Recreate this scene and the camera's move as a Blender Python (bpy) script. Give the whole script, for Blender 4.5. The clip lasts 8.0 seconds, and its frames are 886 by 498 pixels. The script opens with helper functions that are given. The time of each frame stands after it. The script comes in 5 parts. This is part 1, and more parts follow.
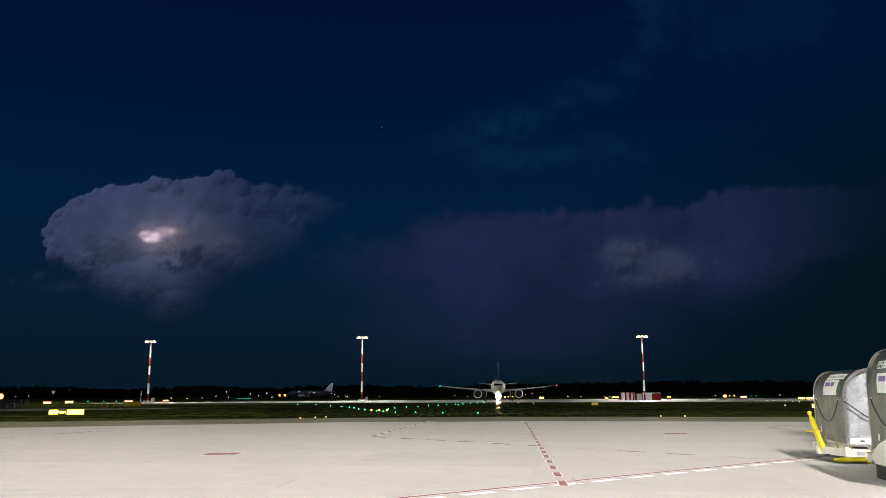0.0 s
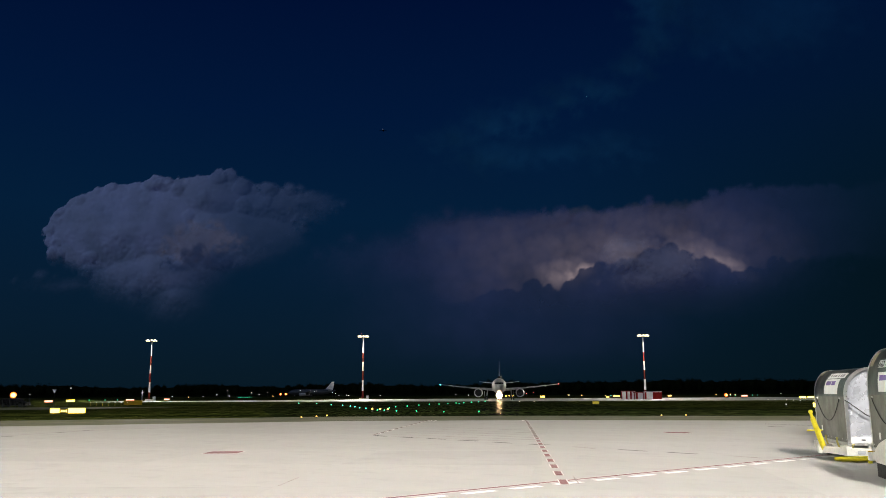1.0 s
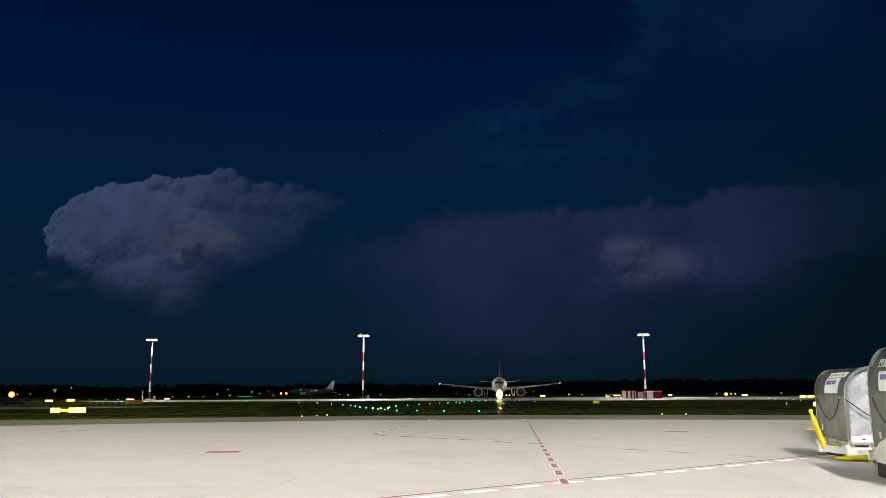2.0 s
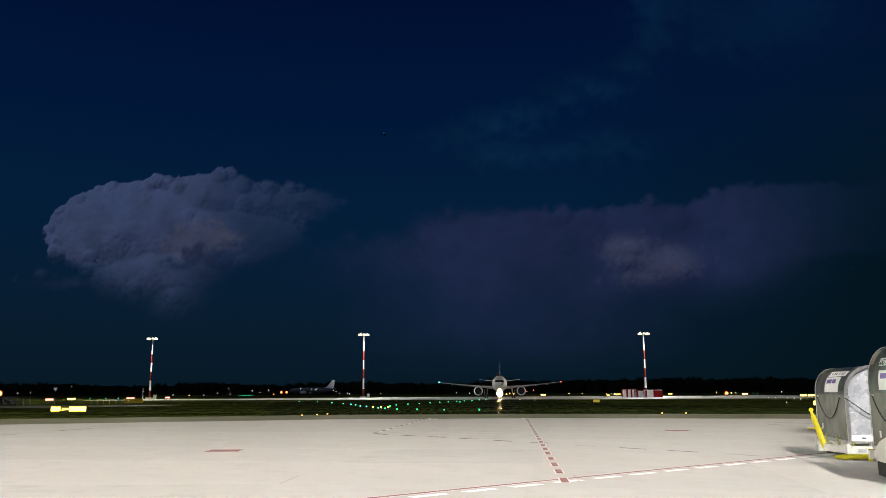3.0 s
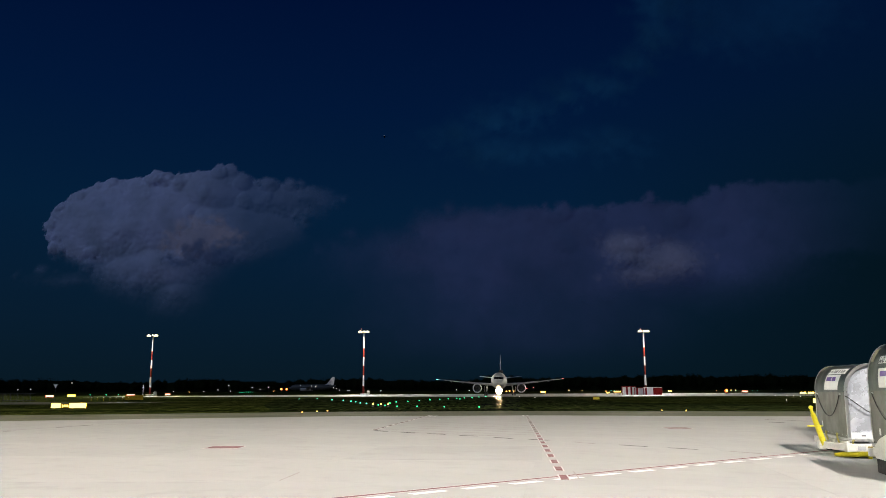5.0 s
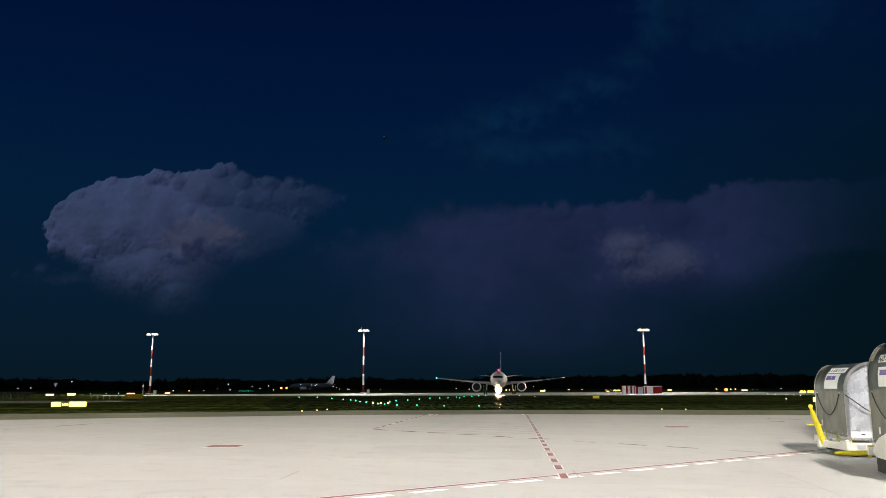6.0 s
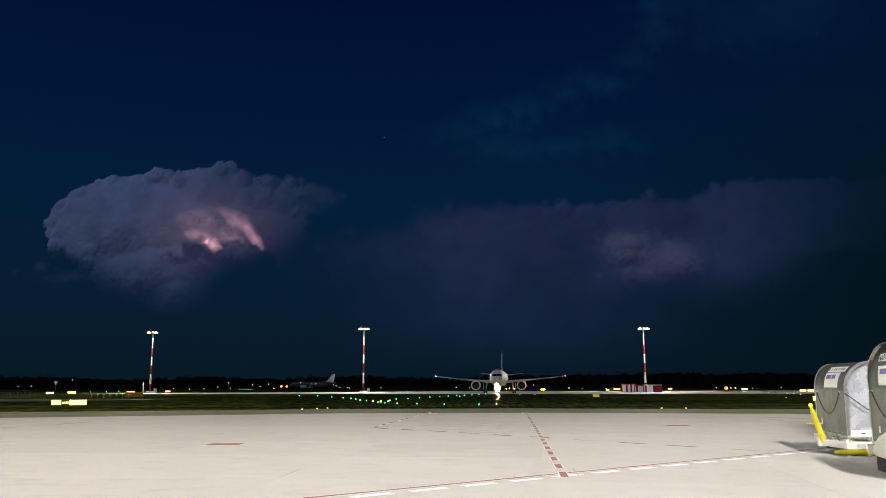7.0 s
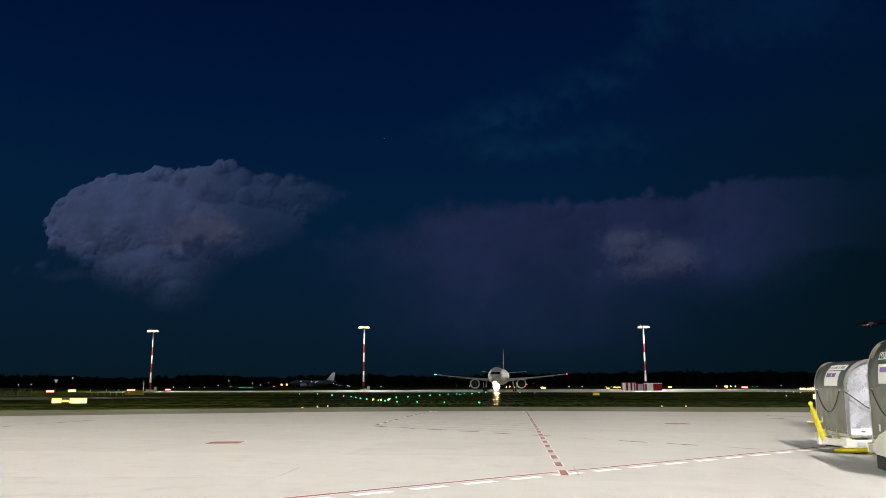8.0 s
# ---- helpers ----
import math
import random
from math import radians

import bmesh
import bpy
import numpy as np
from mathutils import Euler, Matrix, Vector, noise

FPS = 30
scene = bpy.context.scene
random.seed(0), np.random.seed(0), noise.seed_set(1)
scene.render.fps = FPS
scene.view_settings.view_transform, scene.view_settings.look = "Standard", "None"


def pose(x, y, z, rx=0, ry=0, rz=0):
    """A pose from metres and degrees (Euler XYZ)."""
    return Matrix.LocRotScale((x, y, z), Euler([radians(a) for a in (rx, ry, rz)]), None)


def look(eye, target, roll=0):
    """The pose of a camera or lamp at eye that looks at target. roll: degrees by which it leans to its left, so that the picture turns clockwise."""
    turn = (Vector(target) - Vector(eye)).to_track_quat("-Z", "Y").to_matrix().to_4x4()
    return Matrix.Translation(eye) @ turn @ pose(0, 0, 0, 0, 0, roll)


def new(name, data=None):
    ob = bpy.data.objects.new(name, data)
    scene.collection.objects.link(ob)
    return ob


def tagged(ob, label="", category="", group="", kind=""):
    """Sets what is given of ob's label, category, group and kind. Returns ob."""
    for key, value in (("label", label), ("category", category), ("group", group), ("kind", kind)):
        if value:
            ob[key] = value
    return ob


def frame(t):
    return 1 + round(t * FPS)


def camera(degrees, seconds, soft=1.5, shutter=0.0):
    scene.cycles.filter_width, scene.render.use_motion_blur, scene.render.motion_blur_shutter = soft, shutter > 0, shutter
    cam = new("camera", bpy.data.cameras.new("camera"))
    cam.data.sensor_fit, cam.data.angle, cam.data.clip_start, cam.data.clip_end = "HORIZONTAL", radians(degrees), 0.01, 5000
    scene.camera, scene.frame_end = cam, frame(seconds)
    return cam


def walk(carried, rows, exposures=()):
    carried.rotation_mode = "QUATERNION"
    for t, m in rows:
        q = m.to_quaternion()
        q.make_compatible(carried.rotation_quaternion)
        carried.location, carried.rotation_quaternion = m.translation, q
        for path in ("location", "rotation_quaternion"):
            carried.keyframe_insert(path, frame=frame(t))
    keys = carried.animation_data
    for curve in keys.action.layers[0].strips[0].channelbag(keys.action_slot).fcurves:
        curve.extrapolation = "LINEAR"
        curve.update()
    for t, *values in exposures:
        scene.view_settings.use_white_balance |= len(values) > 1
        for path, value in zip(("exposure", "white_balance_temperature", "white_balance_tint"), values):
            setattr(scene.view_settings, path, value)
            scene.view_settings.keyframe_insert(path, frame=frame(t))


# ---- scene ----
EYE = Vector((0.0, 0.0, 1.7))


def aim(up, turn, roll):
    """The camera's pose at EYE: tilt above the horizon, turn to the left and roll, in degrees."""
    way = Vector((-math.sin(radians(turn)) * math.cos(radians(up)), math.cos(radians(turn)) * math.cos(radians(up)), math.sin(radians(up))))
    return look(EYE, EYE + way, roll)


cam = camera(57.5, 8.0, soft=0.8)
walk(cam, [(0.0, aim(10.26, 0.00, -0.30)), (0.5, aim(10.20, 0.05, -0.29)), (1.0, aim(10.18, 0.07, -0.28)),
           (1.5, aim(10.165, 0.08, -0.29)), (3.0, aim(10.055, 0.11, -0.29)), (3.5, aim(10.015, 0.14, -0.25)),
           (4.0, aim(9.96, 0.12, -0.23)), (4.5, aim(9.90, 0.12, -0.22)), (6.0, aim(9.775, 0.115, -0.20)),
           (6.5, aim(9.715, 0.115, -0.19)), (7.0, aim(9.67, 0.13, -0.15)), (7.5, aim(9.612, 0.14, -0.14)),
           (8.0, aim(9.555, 0.14, -0.15))])

# ---------------------------------------------------------------- light
world = bpy.data.worlds.new("night_sky")
scene.world = world
world.use_nodes = True
bg = world.node_tree.nodes["Background"]
bg.inputs["Color"].default_value = (0.10, 0.28, 0.80, 1)
bg.inputs["Strength"].default_value = 0.022


def lamp(name, kind, m, power, color, size=1.0, cone=None):
    data = bpy.data.lights.new(name, kind)
    data.energy, data.color = power, color
    if kind == "AREA":
        data.shape, data.size = "DISK", size
    elif kind == "SUN":
        data.angle = radians(size)
    else:
        data.shadow_soft_size = size
    if cone:
        data.spot_size, data.spot_blend = radians(cone), 0.9
    ob = new(name, data)
    ob.matrix_world = m
    return ob


WARM = (1.0, 0.95, 0.87)
COOL = (1.0, 0.985, 0.82)
# added dim sun without a known source, to model the cloud relief
lamp("cloud_relief_sun", "SUN", look((-2700, 1960, 2320), (-1200, 4000, 700)), 0.25, (0.52, 0.66, 1.0), 14.0)
FLOODS = [((20, -14, 39), (8, 40, 0), 168000, (1.0, 0.962, 0.915), 100), ((-34, -6, 34), (-16, 46, 0), 99000, (1.0, 0.955, 0.850), 110),
          ((-52, 52, 30), (-8, 46, 0), 18000, (1.0, 0.98, 0.70), 120), ((56, 62, 30), (14, 48, 0), 27000, (1.0, 0.98, 0.70), 120),
          ((44, 8, 32), (22, 14, 0), 19000, (0.97, 0.985, 1.0), 90)]
for place, target, power, tint, cone in FLOODS:
    lamp("floodlight_lamp", "SPOT", look(place, target), power, tint, 0.22, cone)
MASTS = [(-104.9, 291.0, 21.7), (-30.0, 300.0, 23.4), (69.7, 285.0, 22.2)]
# two masts out of view, added to brighten the taxiway, huts and airliner
UNSEEN_MASTS = [(-112.0, 120.0, 24.0), (118.0, 120.0, 24.0)]
for x, y, z in MASTS:
    lamp("mast_lamp", "SPOT", look((x, y - 1.2, z - 0.5), (x, y - 34, 0)), 165000, COOL, 0.5, 165)
for x, y, z in UNSEEN_MASTS:
    lamp("mast_lamp", "SPOT", look((x, y + 1.0, z - 0.6), (10, 250, 0)), 135000, WARM, 0.8, 80)
# added fill light without a fixture, aimed at the parked airliner's tail
lamp("parked_tail_fill", "SPOT", look((-90, 610, 16), (-87, 651, 11)), 9000, WARM, 0.5, 24)
scene.view_settings.exposure = 0.0

# ---------------------------------------------------------------- materials


def nodes_of(name):
    m = bpy.data.materials.new(name)
    m.use_nodes = True
    return m, m.node_tree.nodes, m.node_tree.links


def mixed(nt, fac, a, b):
    n = nt.nodes.new("ShaderNodeMix")
    n.data_type = "RGBA"
    nt.links.new(fac, n.inputs["Factor"])
    for sock, v in (("A", a), ("B", b)):
        s = [i for i in n.inputs if i.name == sock and i.type == "RGBA"][0]
        if isinstance(v, tuple):
            s.default_value = (*v, 1)
        else:
            nt.links.new(v, s)
    return [o for o in n.outputs if o.type == "RGBA"][0]


def noise_fac(nt, scale, detail=5.0, lo=0.35, hi=0.65, coord="Object", stretch=None, rough=0.55):
    tc = nt.nodes.new("ShaderNodeTexCoord")
    n = nt.nodes.new("ShaderNodeTexNoise")
    n.inputs["Scale"].default_value, n.inputs["Detail"].default_value, n.inputs["Roughness"].default_value = scale, detail, rough
    src = tc.outputs[coord]
    if stretch:
        mp = nt.nodes.new("ShaderNodeMapping")
        mp.inputs["Scale"].default_value = stretch
        nt.links.new(src, mp.inputs["Vector"])
        src = mp.outputs["Vector"]
    nt.links.new(src, n.inputs["Vector"])
    r = nt.nodes.new("ShaderNodeMapRange")
    r.inputs["From Min"].default_value, r.inputs["From Max"].default_value = lo, hi
    nt.links.new(n.outputs["Fac"], r.inputs["Value"])
    return r.outputs["Result"]


def surface(name, a, b, rough=0.6, metal=0.0, scale=3.0, fine=None, bump=0.0, bump_scale=60.0, spread=0.08, stretch=None, island=0.0, coat=0.0, spec=0.5):
    """A surface between the colours a and b, mottled at two scales, with fine relief."""
    m, ns, ls = nodes_of(name)
    nt = m.node_tree
    p = ns["Principled BSDF"]
    col = mixed(nt, noise_fac(nt, scale, 6.0, 0.3, 0.7, stretch=stretch), a, b)
    if fine:
        dark = tuple(v * (1 - spread * 2.5) for v in a)
        col = mixed(nt, noise_fac(nt, fine, 4.0, 0.52, 0.75, stretch=stretch), col, dark)
    if island:
        oi = ns.new("ShaderNodeObjectInfo")
        hsv = ns.new("ShaderNodeHueSaturation")
        mr = ns.new("ShaderNodeMapRange")
        mr.inputs["To Min"].default_value, mr.inputs["To Max"].default_value = 1 - island, 1 + island
        ls.new(oi.outputs["Random"], mr.inputs["Value"])
        ls.new(mr.outputs["Result"], hsv.inputs["Value"])
        ls.new(col, hsv.inputs["Color"])
        col = hsv.outputs["Color"]
    ls.new(col, p.inputs["Base Color"])
    p.inputs["Metallic"].default_value = metal
    r = ns.new("ShaderNodeMapRange")
    r.inputs["To Min"].default_value, r.inputs["To Max"].default_value = max(rough - spread, 0.03), min(rough + spread, 1.0)
    ls.new(noise_fac(nt, scale * 2.3, 4.0, 0.3, 0.7, stretch=stretch), r.inputs["Value"])
    ls.new(r.outputs["Result"], p.inputs["Roughness"])
    p.inputs["Coat Weight"].default_value = coat
    p.inputs["Specular IOR Level"].default_value = spec
    if bump:
        bn = ns.new("ShaderNodeBump")
        bn.inputs["Strength"].default_value, bn.inputs["Distance"].default_value = bump, 0.01
        ls.new(noise_fac(nt, bump_scale, 5.0, 0.2, 0.8), bn.inputs["Height"])
        ls.new(bn.outputs["Normal"], p.inputs["Normal"])
    return m


def glow(name, color, strength):
    m, ns, ls = nodes_of(name)
    p = ns["Principled BSDF"]
    p.inputs["Base Color"].default_value = (*color, 1)
    p.inputs["Emission Color"].default_value = (*color, 1)
    p.inputs["Emission Strength"].default_value = strength
    return m


CONCRETE = surface("apron_concrete", (0.400, 0.394, 0.366), (0.452, 0.446, 0.418), 0.85, 0, 0.16, 1.1, 0.25, 40, 0.018, island=0.022, spec=0.02)
SHOULDER = surface("shoulder_asphalt", (0.135, 0.132, 0.088), (0.205, 0.198, 0.140), 0.75, 0, 0.3, 4.0, 0.3, 30, spec=0.02)


def turf_color(nt, low, high, dark, tuft):
    """Broad strips, bare specks and tufts, drawn out along the ground."""
    col = mixed(nt, noise_fac(nt, 0.12, 5.0, 0.36, 0.66, stretch=(0.10, 1, 1)), low, high)
    col = mixed(nt, noise_fac(nt, 1.5, 4.0, 0.48, 0.62, stretch=(1, 0.09, 1)), col, dark)
    return mixed(nt, noise_fac(nt, 2.6, 3.0, 0.56, 0.68, stretch=(1, 0.06, 1)), col, tuft)


WEEDY = ((0.015, 0.022, 0.006), (0.048, 0.060, 0.019), (0.008, 0.011, 0.003), (0.085, 0.090, 0.036))


def glossy_lane(name):
    """Dark asphalt: dull body under a faint, fairly smooth warm gloss, added for the landing lights' streak."""
    m, ns, ls = nodes_of(name)
    nt = m.node_tree
    ns.remove(ns["Principled BSDF"])
    dif = ns.new("ShaderNodeBsdfDiffuse")
    ls.new(turf_color(nt, *WEEDY), dif.inputs["Color"])
    gl = ns.new("ShaderNodeBsdfGlossy")
    gl.inputs["Color"].default_value = (1.0, 0.82, 0.55, 1)
    gl.inputs["Roughness"].default_value = 0.2
    mix = ns.new("ShaderNodeMixShader")
    fac = ns.new("ShaderNodeMapRange")
    fac.inputs["To Min"].default_value, fac.inputs["To Max"].default_value = 0.015, 0.11
    ls.new(noise_fac(nt, 0.25, 4.0, 0.35, 0.65, stretch=(0.3, 1, 1)), fac.inputs["Value"])
    ls.new(fac.outputs["Result"], mix.inputs[0])
    ls.new(dif.outputs[0], mix.inputs[1])
    ls.new(gl.outputs[0], mix.inputs[2])
    ls.new(mix.outputs[0], ns["Material Output"].inputs["Surface"])
    return m


ASPHALT = glossy_lane("glossy_strip_asphalt")
OLD_CONCRETE = surface("older_stained_concrete", (0.385, 0.379, 0.353), (0.433, 0.427, 0.401), 0.85, 0, 0.18, 1.1, 0.25, 40, 0.018, spec=0.02)
CAR_DARK = surface("near_black_car_paint", (0.006, 0.006, 0.007), (0.010, 0.010, 0.011), 0.6, 0, 3.0, spec=0.08)
TAXI_CONC = surface("taxiway_concrete", (0.36, 0.35, 0.29), (0.46, 0.45, 0.38), 0.6, 0, 0.05, 0.9, 0.1, 20, spec=0.02)


def grass_material(name, low, high, dark, tuft):
    """Mown grass or weedy asphalt, quite dull."""
    m, ns, ls = nodes_of(name)
    nt = m.node_tree
    p = ns["Principled BSDF"]
    col = turf_color(nt, low, high, dark, tuft)
    ls.new(col, p.inputs["Base Color"])
    p.inputs["Roughness"].default_value = 0.95
    p.inputs["Specular IOR Level"].default_value = 0.0
    bn = ns.new("ShaderNodeBump")
    bn.inputs["Strength"].default_value, bn.inputs["Distance"].default_value = 0.9, 0.05
    ls.new(noise_fac(nt, 3.0, 5.0, 0.2, 0.8), bn.inputs["Height"])
    ls.new(bn.outputs["Normal"], p.inputs["Normal"])
    return m


GRASS = grass_material("mown_grass", (0.022, 0.031, 0.006), (0.092, 0.104, 0.024), (0.012, 0.016, 0.003), (0.145, 0.150, 0.044))
DULL_ASPHALT = grass_material("dull_taxiway_asphalt", *WEEDY)
RED_PAINT = surface("worn_red_paint", (0.115, 0.016, 0.017), (0.19, 0.045, 0.042), 0.6, 0, 1.2, 7.0, 0.15, 40, 0.12)
DARK_PAINT = surface("faded_dark_paint", (0.022, 0.014, 0.013), (0.055, 0.036, 0.032), 0.7, 0, 1.5, 9.0, 0.15, 40, 0.12)
WHITE_PAINT = surface("worn_white_paint", (0.72, 0.70, 0.66), (0.82, 0.80, 0.77), 0.6, 0, 1.5, 8.0, 0.15, 40, 0.1)
PLANE_WHITE = surface("aircraft_white_paint", (0.74, 0.74, 0.72), (0.82, 0.82, 0.80), 0.32, 0, 0.5, 3.0, 0, 1, 0.05, coat=0.3)
CREAM_BODY = surface("warm_grey_body_paint", (0.40, 0.385, 0.35), (0.47, 0.455, 0.415), 0.55, 0, 0.5, 3.0, 0, 1, 0.05, spec=0.25)
PLANE_GREY = surface("aircraft_grey_paint", (0.42, 0.43, 0.44), (0.5, 0.51, 0.52), 0.4, 0, 0.8, 4.0)
# darkened copy of the aircraft paint: shade put into the colour
PLANE_DARK = surface("shaded_grey_paint", (0.075, 0.085, 0.095), (0.11, 0.12, 0.13), 0.45, 0, 0.8, 4.0)
PLANE_BLUE = surface("dark_blue_tail_paint", (0.02, 0.04, 0.10), (0.03, 0.06, 0.14), 0.7, 0, 0.8, 4.0, spec=0.05)
NACELLE = surface("polished_intake_lip", (0.72, 0.72, 0.72), (0.80, 0.80, 0.80), 0.3, 0.4, 2.0)
BLACK = surface("black_rubber", (0.015, 0.015, 0.015), (0.03, 0.03, 0.03), 0.8, 0, 5.0, 30.0)
DARK_GLASS = surface("dark_cockpit_glass", (0.01, 0.012, 0.015), (0.015, 0.018, 0.02), 0.15, 0, 2.0, spec=0.3)
HUT_RED = surface("hut_red_paint", (0.21, 0.010, 0.010), (0.28, 0.020, 0.018), 0.7, 0, 1.0, 6.0, spec=0.08)
STEEL = surface("galvanised_steel", (0.45, 0.45, 0.44), (0.58, 0.58, 0.57), 0.45, 0.9, 4.0, 20.0)
DARK_STEEL = surface("dark_painted_steel", (0.03, 0.032, 0.033), (0.055, 0.057, 0.058), 0.5, 0.3, 4.0, 20.0)
MAST_RED = surface("mast_red_paint", (0.11, 0.016, 0.013), (0.16, 0.028, 0.022), 0.7, 0, 1.0, 6.0, spec=0.08)
MAST_WHITE = surface("mast_white_paint", (0.72, 0.72, 0.70), (0.8, 0.8, 0.78), 0.45, 0, 1.0, 6.0)
LEAF = surface("night_foliage", (0.009, 0.014, 0.006), (0.022, 0.030, 0.012), 0.95, 0, 0.15, 1.0, spec=0.0)
YELLOW = surface("yellow_enamel", (0.72, 0.60, 0.02), (0.82, 0.70, 0.04), 0.4, 0, 6.0, 30.0, 0.1, 60, 0.1)
DOLLY_WHITE = surface("chipped_cream_enamel", (0.70, 0.68, 0.61), (0.80, 0.78, 0.72), 0.45, 0, 7.0, 25.0, 0.15, 60, 0.07)
ALU_DARK = surface("dull_aluminium_sheet", (0.060, 0.075, 0.074), (0.102, 0.122, 0.120), 0.50, 0.6, 1.2, None, 0.4, 4, 0.1)
LOWER_ALU = surface("scuffed_lower_aluminium", (0.068, 0.067, 0.055), (0.105, 0.103, 0.086), 0.40, 0.5, 0.9, 9.0, 0.12, 5, 0.1)
LATCH = surface("dull_latch_yellow", (0.34, 0.29, 0.06), (0.44, 0.38, 0.10), 0.5, 0, 6.0, 30.0)
ALU_BRIGHT = surface("bright_dented_aluminium", (0.50, 0.51, 0.56), (0.86, 0.87, 0.92), 0.28, 0.40, 1.2, None, 1.0, 2.6, 0.10)
RAIL_ALU = surface("aluminium_edge_rail", (0.6, 0.6, 0.6), (0.7, 0.7, 0.7), 0.35, 0.9, 5.0, 20.0)
PLACARD = surface("white_placard", (0.74, 0.74, 0.74), (0.82, 0.82, 0.82), 0.45, 0, 5.0)
INK = surface("dark_ink", (0.03, 0.03, 0.04), (0.05, 0.05, 0.06), 0.6, 0, 9.0)
INK_GREY = surface("faded_grey_ink", (0.22, 0.22, 0.23), (0.32, 0.32, 0.33), 0.6, 0, 9.0)
PURPLE = surface("purple_print", (0.10, 0.04, 0.28), (0.13, 0.06, 0.34), 0.5, 0, 9.0)
ORANGE_PRINT = surface("orange_print", (0.75, 0.20, 0.02), (0.8, 0.25, 0.03), 0.5, 0, 9.0)
STRAP = surface("black_webbing", (0.012, 0.012, 0.012), (0.03, 0.03, 0.03), 0.85, 0, 20.0, 90.0)
PALE_TAPE = surface("yellowed_film", (0.30, 0.29, 0.17), (0.40, 0.39, 0.25), 0.4, 0.2, 6.0, 30.0)
SIGN_CASE = surface("dark_yellow_sign_case", (0.20, 0.145, 0.008), (0.28, 0.205, 0.014), 0.7, 0, 3.0, 20.0, spec=0.08)

MAST_LAMP = glow("floodlight_lens", (1.0, 0.965, 0.76), 2.4)
SIGN_GLOW = glow("lit_yellow_sign_face", (1.0, 0.68, 0.10), 5.6)
SIGN_GLOW_FAR = glow("lit_orange_yellow_sign_face", (1.0, 0.58, 0.14), 2.6)
SIGN_RED = glow("lit_red_sign_face", (1.0, 0.36, 0.24), 2.8)
GREEN_LAMP = glow("green_taxiway_lens", (0.04, 1.0, 0.38), 2.2)
TEAL_LAMP = glow("bluish_green_taxiway_lens", (0.10, 1.0, 0.58), 2.2)
AMBER_LAMP = glow("amber_guard_lens", (1.0, 0.50, 0.10), 3.5)
BELLY_RED = glow("red_belly_lens", (1.0, 0.10, 0.08), 14.0)
# glare and halo round the landing lights, put into glowing discs
LANDING_GLARE = glow("lamp_glare_disc", (1.0, 0.78, 0.52), 3.0)
LANDING_HALO = glow("lamp_halo_ring", (1.0, 0.70, 0.40), 0.95)
# warm halo of the mast lamps, painted as a glowing rim
MAST_HALO = glow("warm_lamp_halo", (1.0, 0.87, 0.50), 1.3)
WHITE_LAMP = glow("white_lamp_lens", (1.0, 0.93, 0.8), 1.8)
CYAN_LAMP = glow("green_navigation_lens", (0.15, 1.0, 0.85), 10.0)
RED_LAMP = glow("red_navigation_lens", (1.0, 0.10, 0.10), 8.0)
BEACON_RED = glow("red_beacon_lens", (1.0, 0.012, 0.035), 30.0)
ORANGE_LAMP = glow("orange_beacon_lens", (1.0, 0.15, 0.018), 2.6)
HAZARD_CORE = glow("hazard_lamp_bulb", (1.0, 0.50, 0.13), 7.0)
LANDING = glow("landing_light_lens", (1.0, 0.80, 0.58), 900.0)

# ---------------------------------------------------------------- mesh helpers


def mesh_of(name, bm, material, smooth=False, angle=40):
    me = bpy.data.meshes.new(name)
    bmesh.ops.recalc_face_normals(bm, faces=bm.faces)
    if smooth:
        for f in bm.faces:
            f.smooth = True
        for e in bm.edges:
            if len(e.link_faces) == 2 and e.calc_face_angle(0) > radians(angle):
                e.smooth = False
    bm.to_mesh(me)
    bm.free()
    me.materials.append(material)
    return me


def part(name, bm, material, parent=None, label="", smooth=False, m=None):
    ob = new(name, mesh_of(name, bm, material, smooth))
    if parent:
        ob.parent = parent
    if m:
        ob.matrix_basis = m
    return tagged(ob, label)


def thing(name, label, category, m=None, group="", kind=""):
    ob = new(name)
    ob.empty_display_size = 0.2
    ob.matrix_basis = m or Matrix()
    return tagged(ob, label, category, group, kind)


def box(bm, x0, x1, y0, y1, z0, z1, bevel=0.0, m=None):
    r = bmesh.ops.create_cube(bm, size=1)
    vs = r["verts"]
    for v in vs:
        v.co = Vector((x0 + (v.co.x + 0.5) * (x1 - x0), y0 + (v.co.y + 0.5) * (y1 - y0), z0 + (v.co.z + 0.5) * (z1 - z0)))
    if bevel:
        es = list({e for v in vs for e in v.link_edges})
        out = bmesh.ops.bevel(bm, geom=es, offset=bevel, segments=2, profile=0.6, affect="EDGES")
        vs = list(set(out["verts"]) | {v for v in vs if v.is_valid})
    if m:
        bmesh.ops.transform(bm, matrix=m, verts=vs)
    return bm


def boxed(*a, **k):
    return box(bmesh.new(), *a, **k)


def tube(bm, a, b, r0, r1=None, n=12):
    a, b = Vector(a), Vector(b)
    r1 = r0 if r1 is None else r1
    m = Matrix.Translation((a + b) / 2) @ (b - a).to_track_quat("Z", "Y").to_matrix().to_4x4()
    bmesh.ops.create_cone(bm, cap_ends=True, segments=n, radius1=r0, radius2=r1, depth=(b - a).length, matrix=m)
    return bm


def tubed(*a, **k):
    return tube(bmesh.new(), *a, **k)


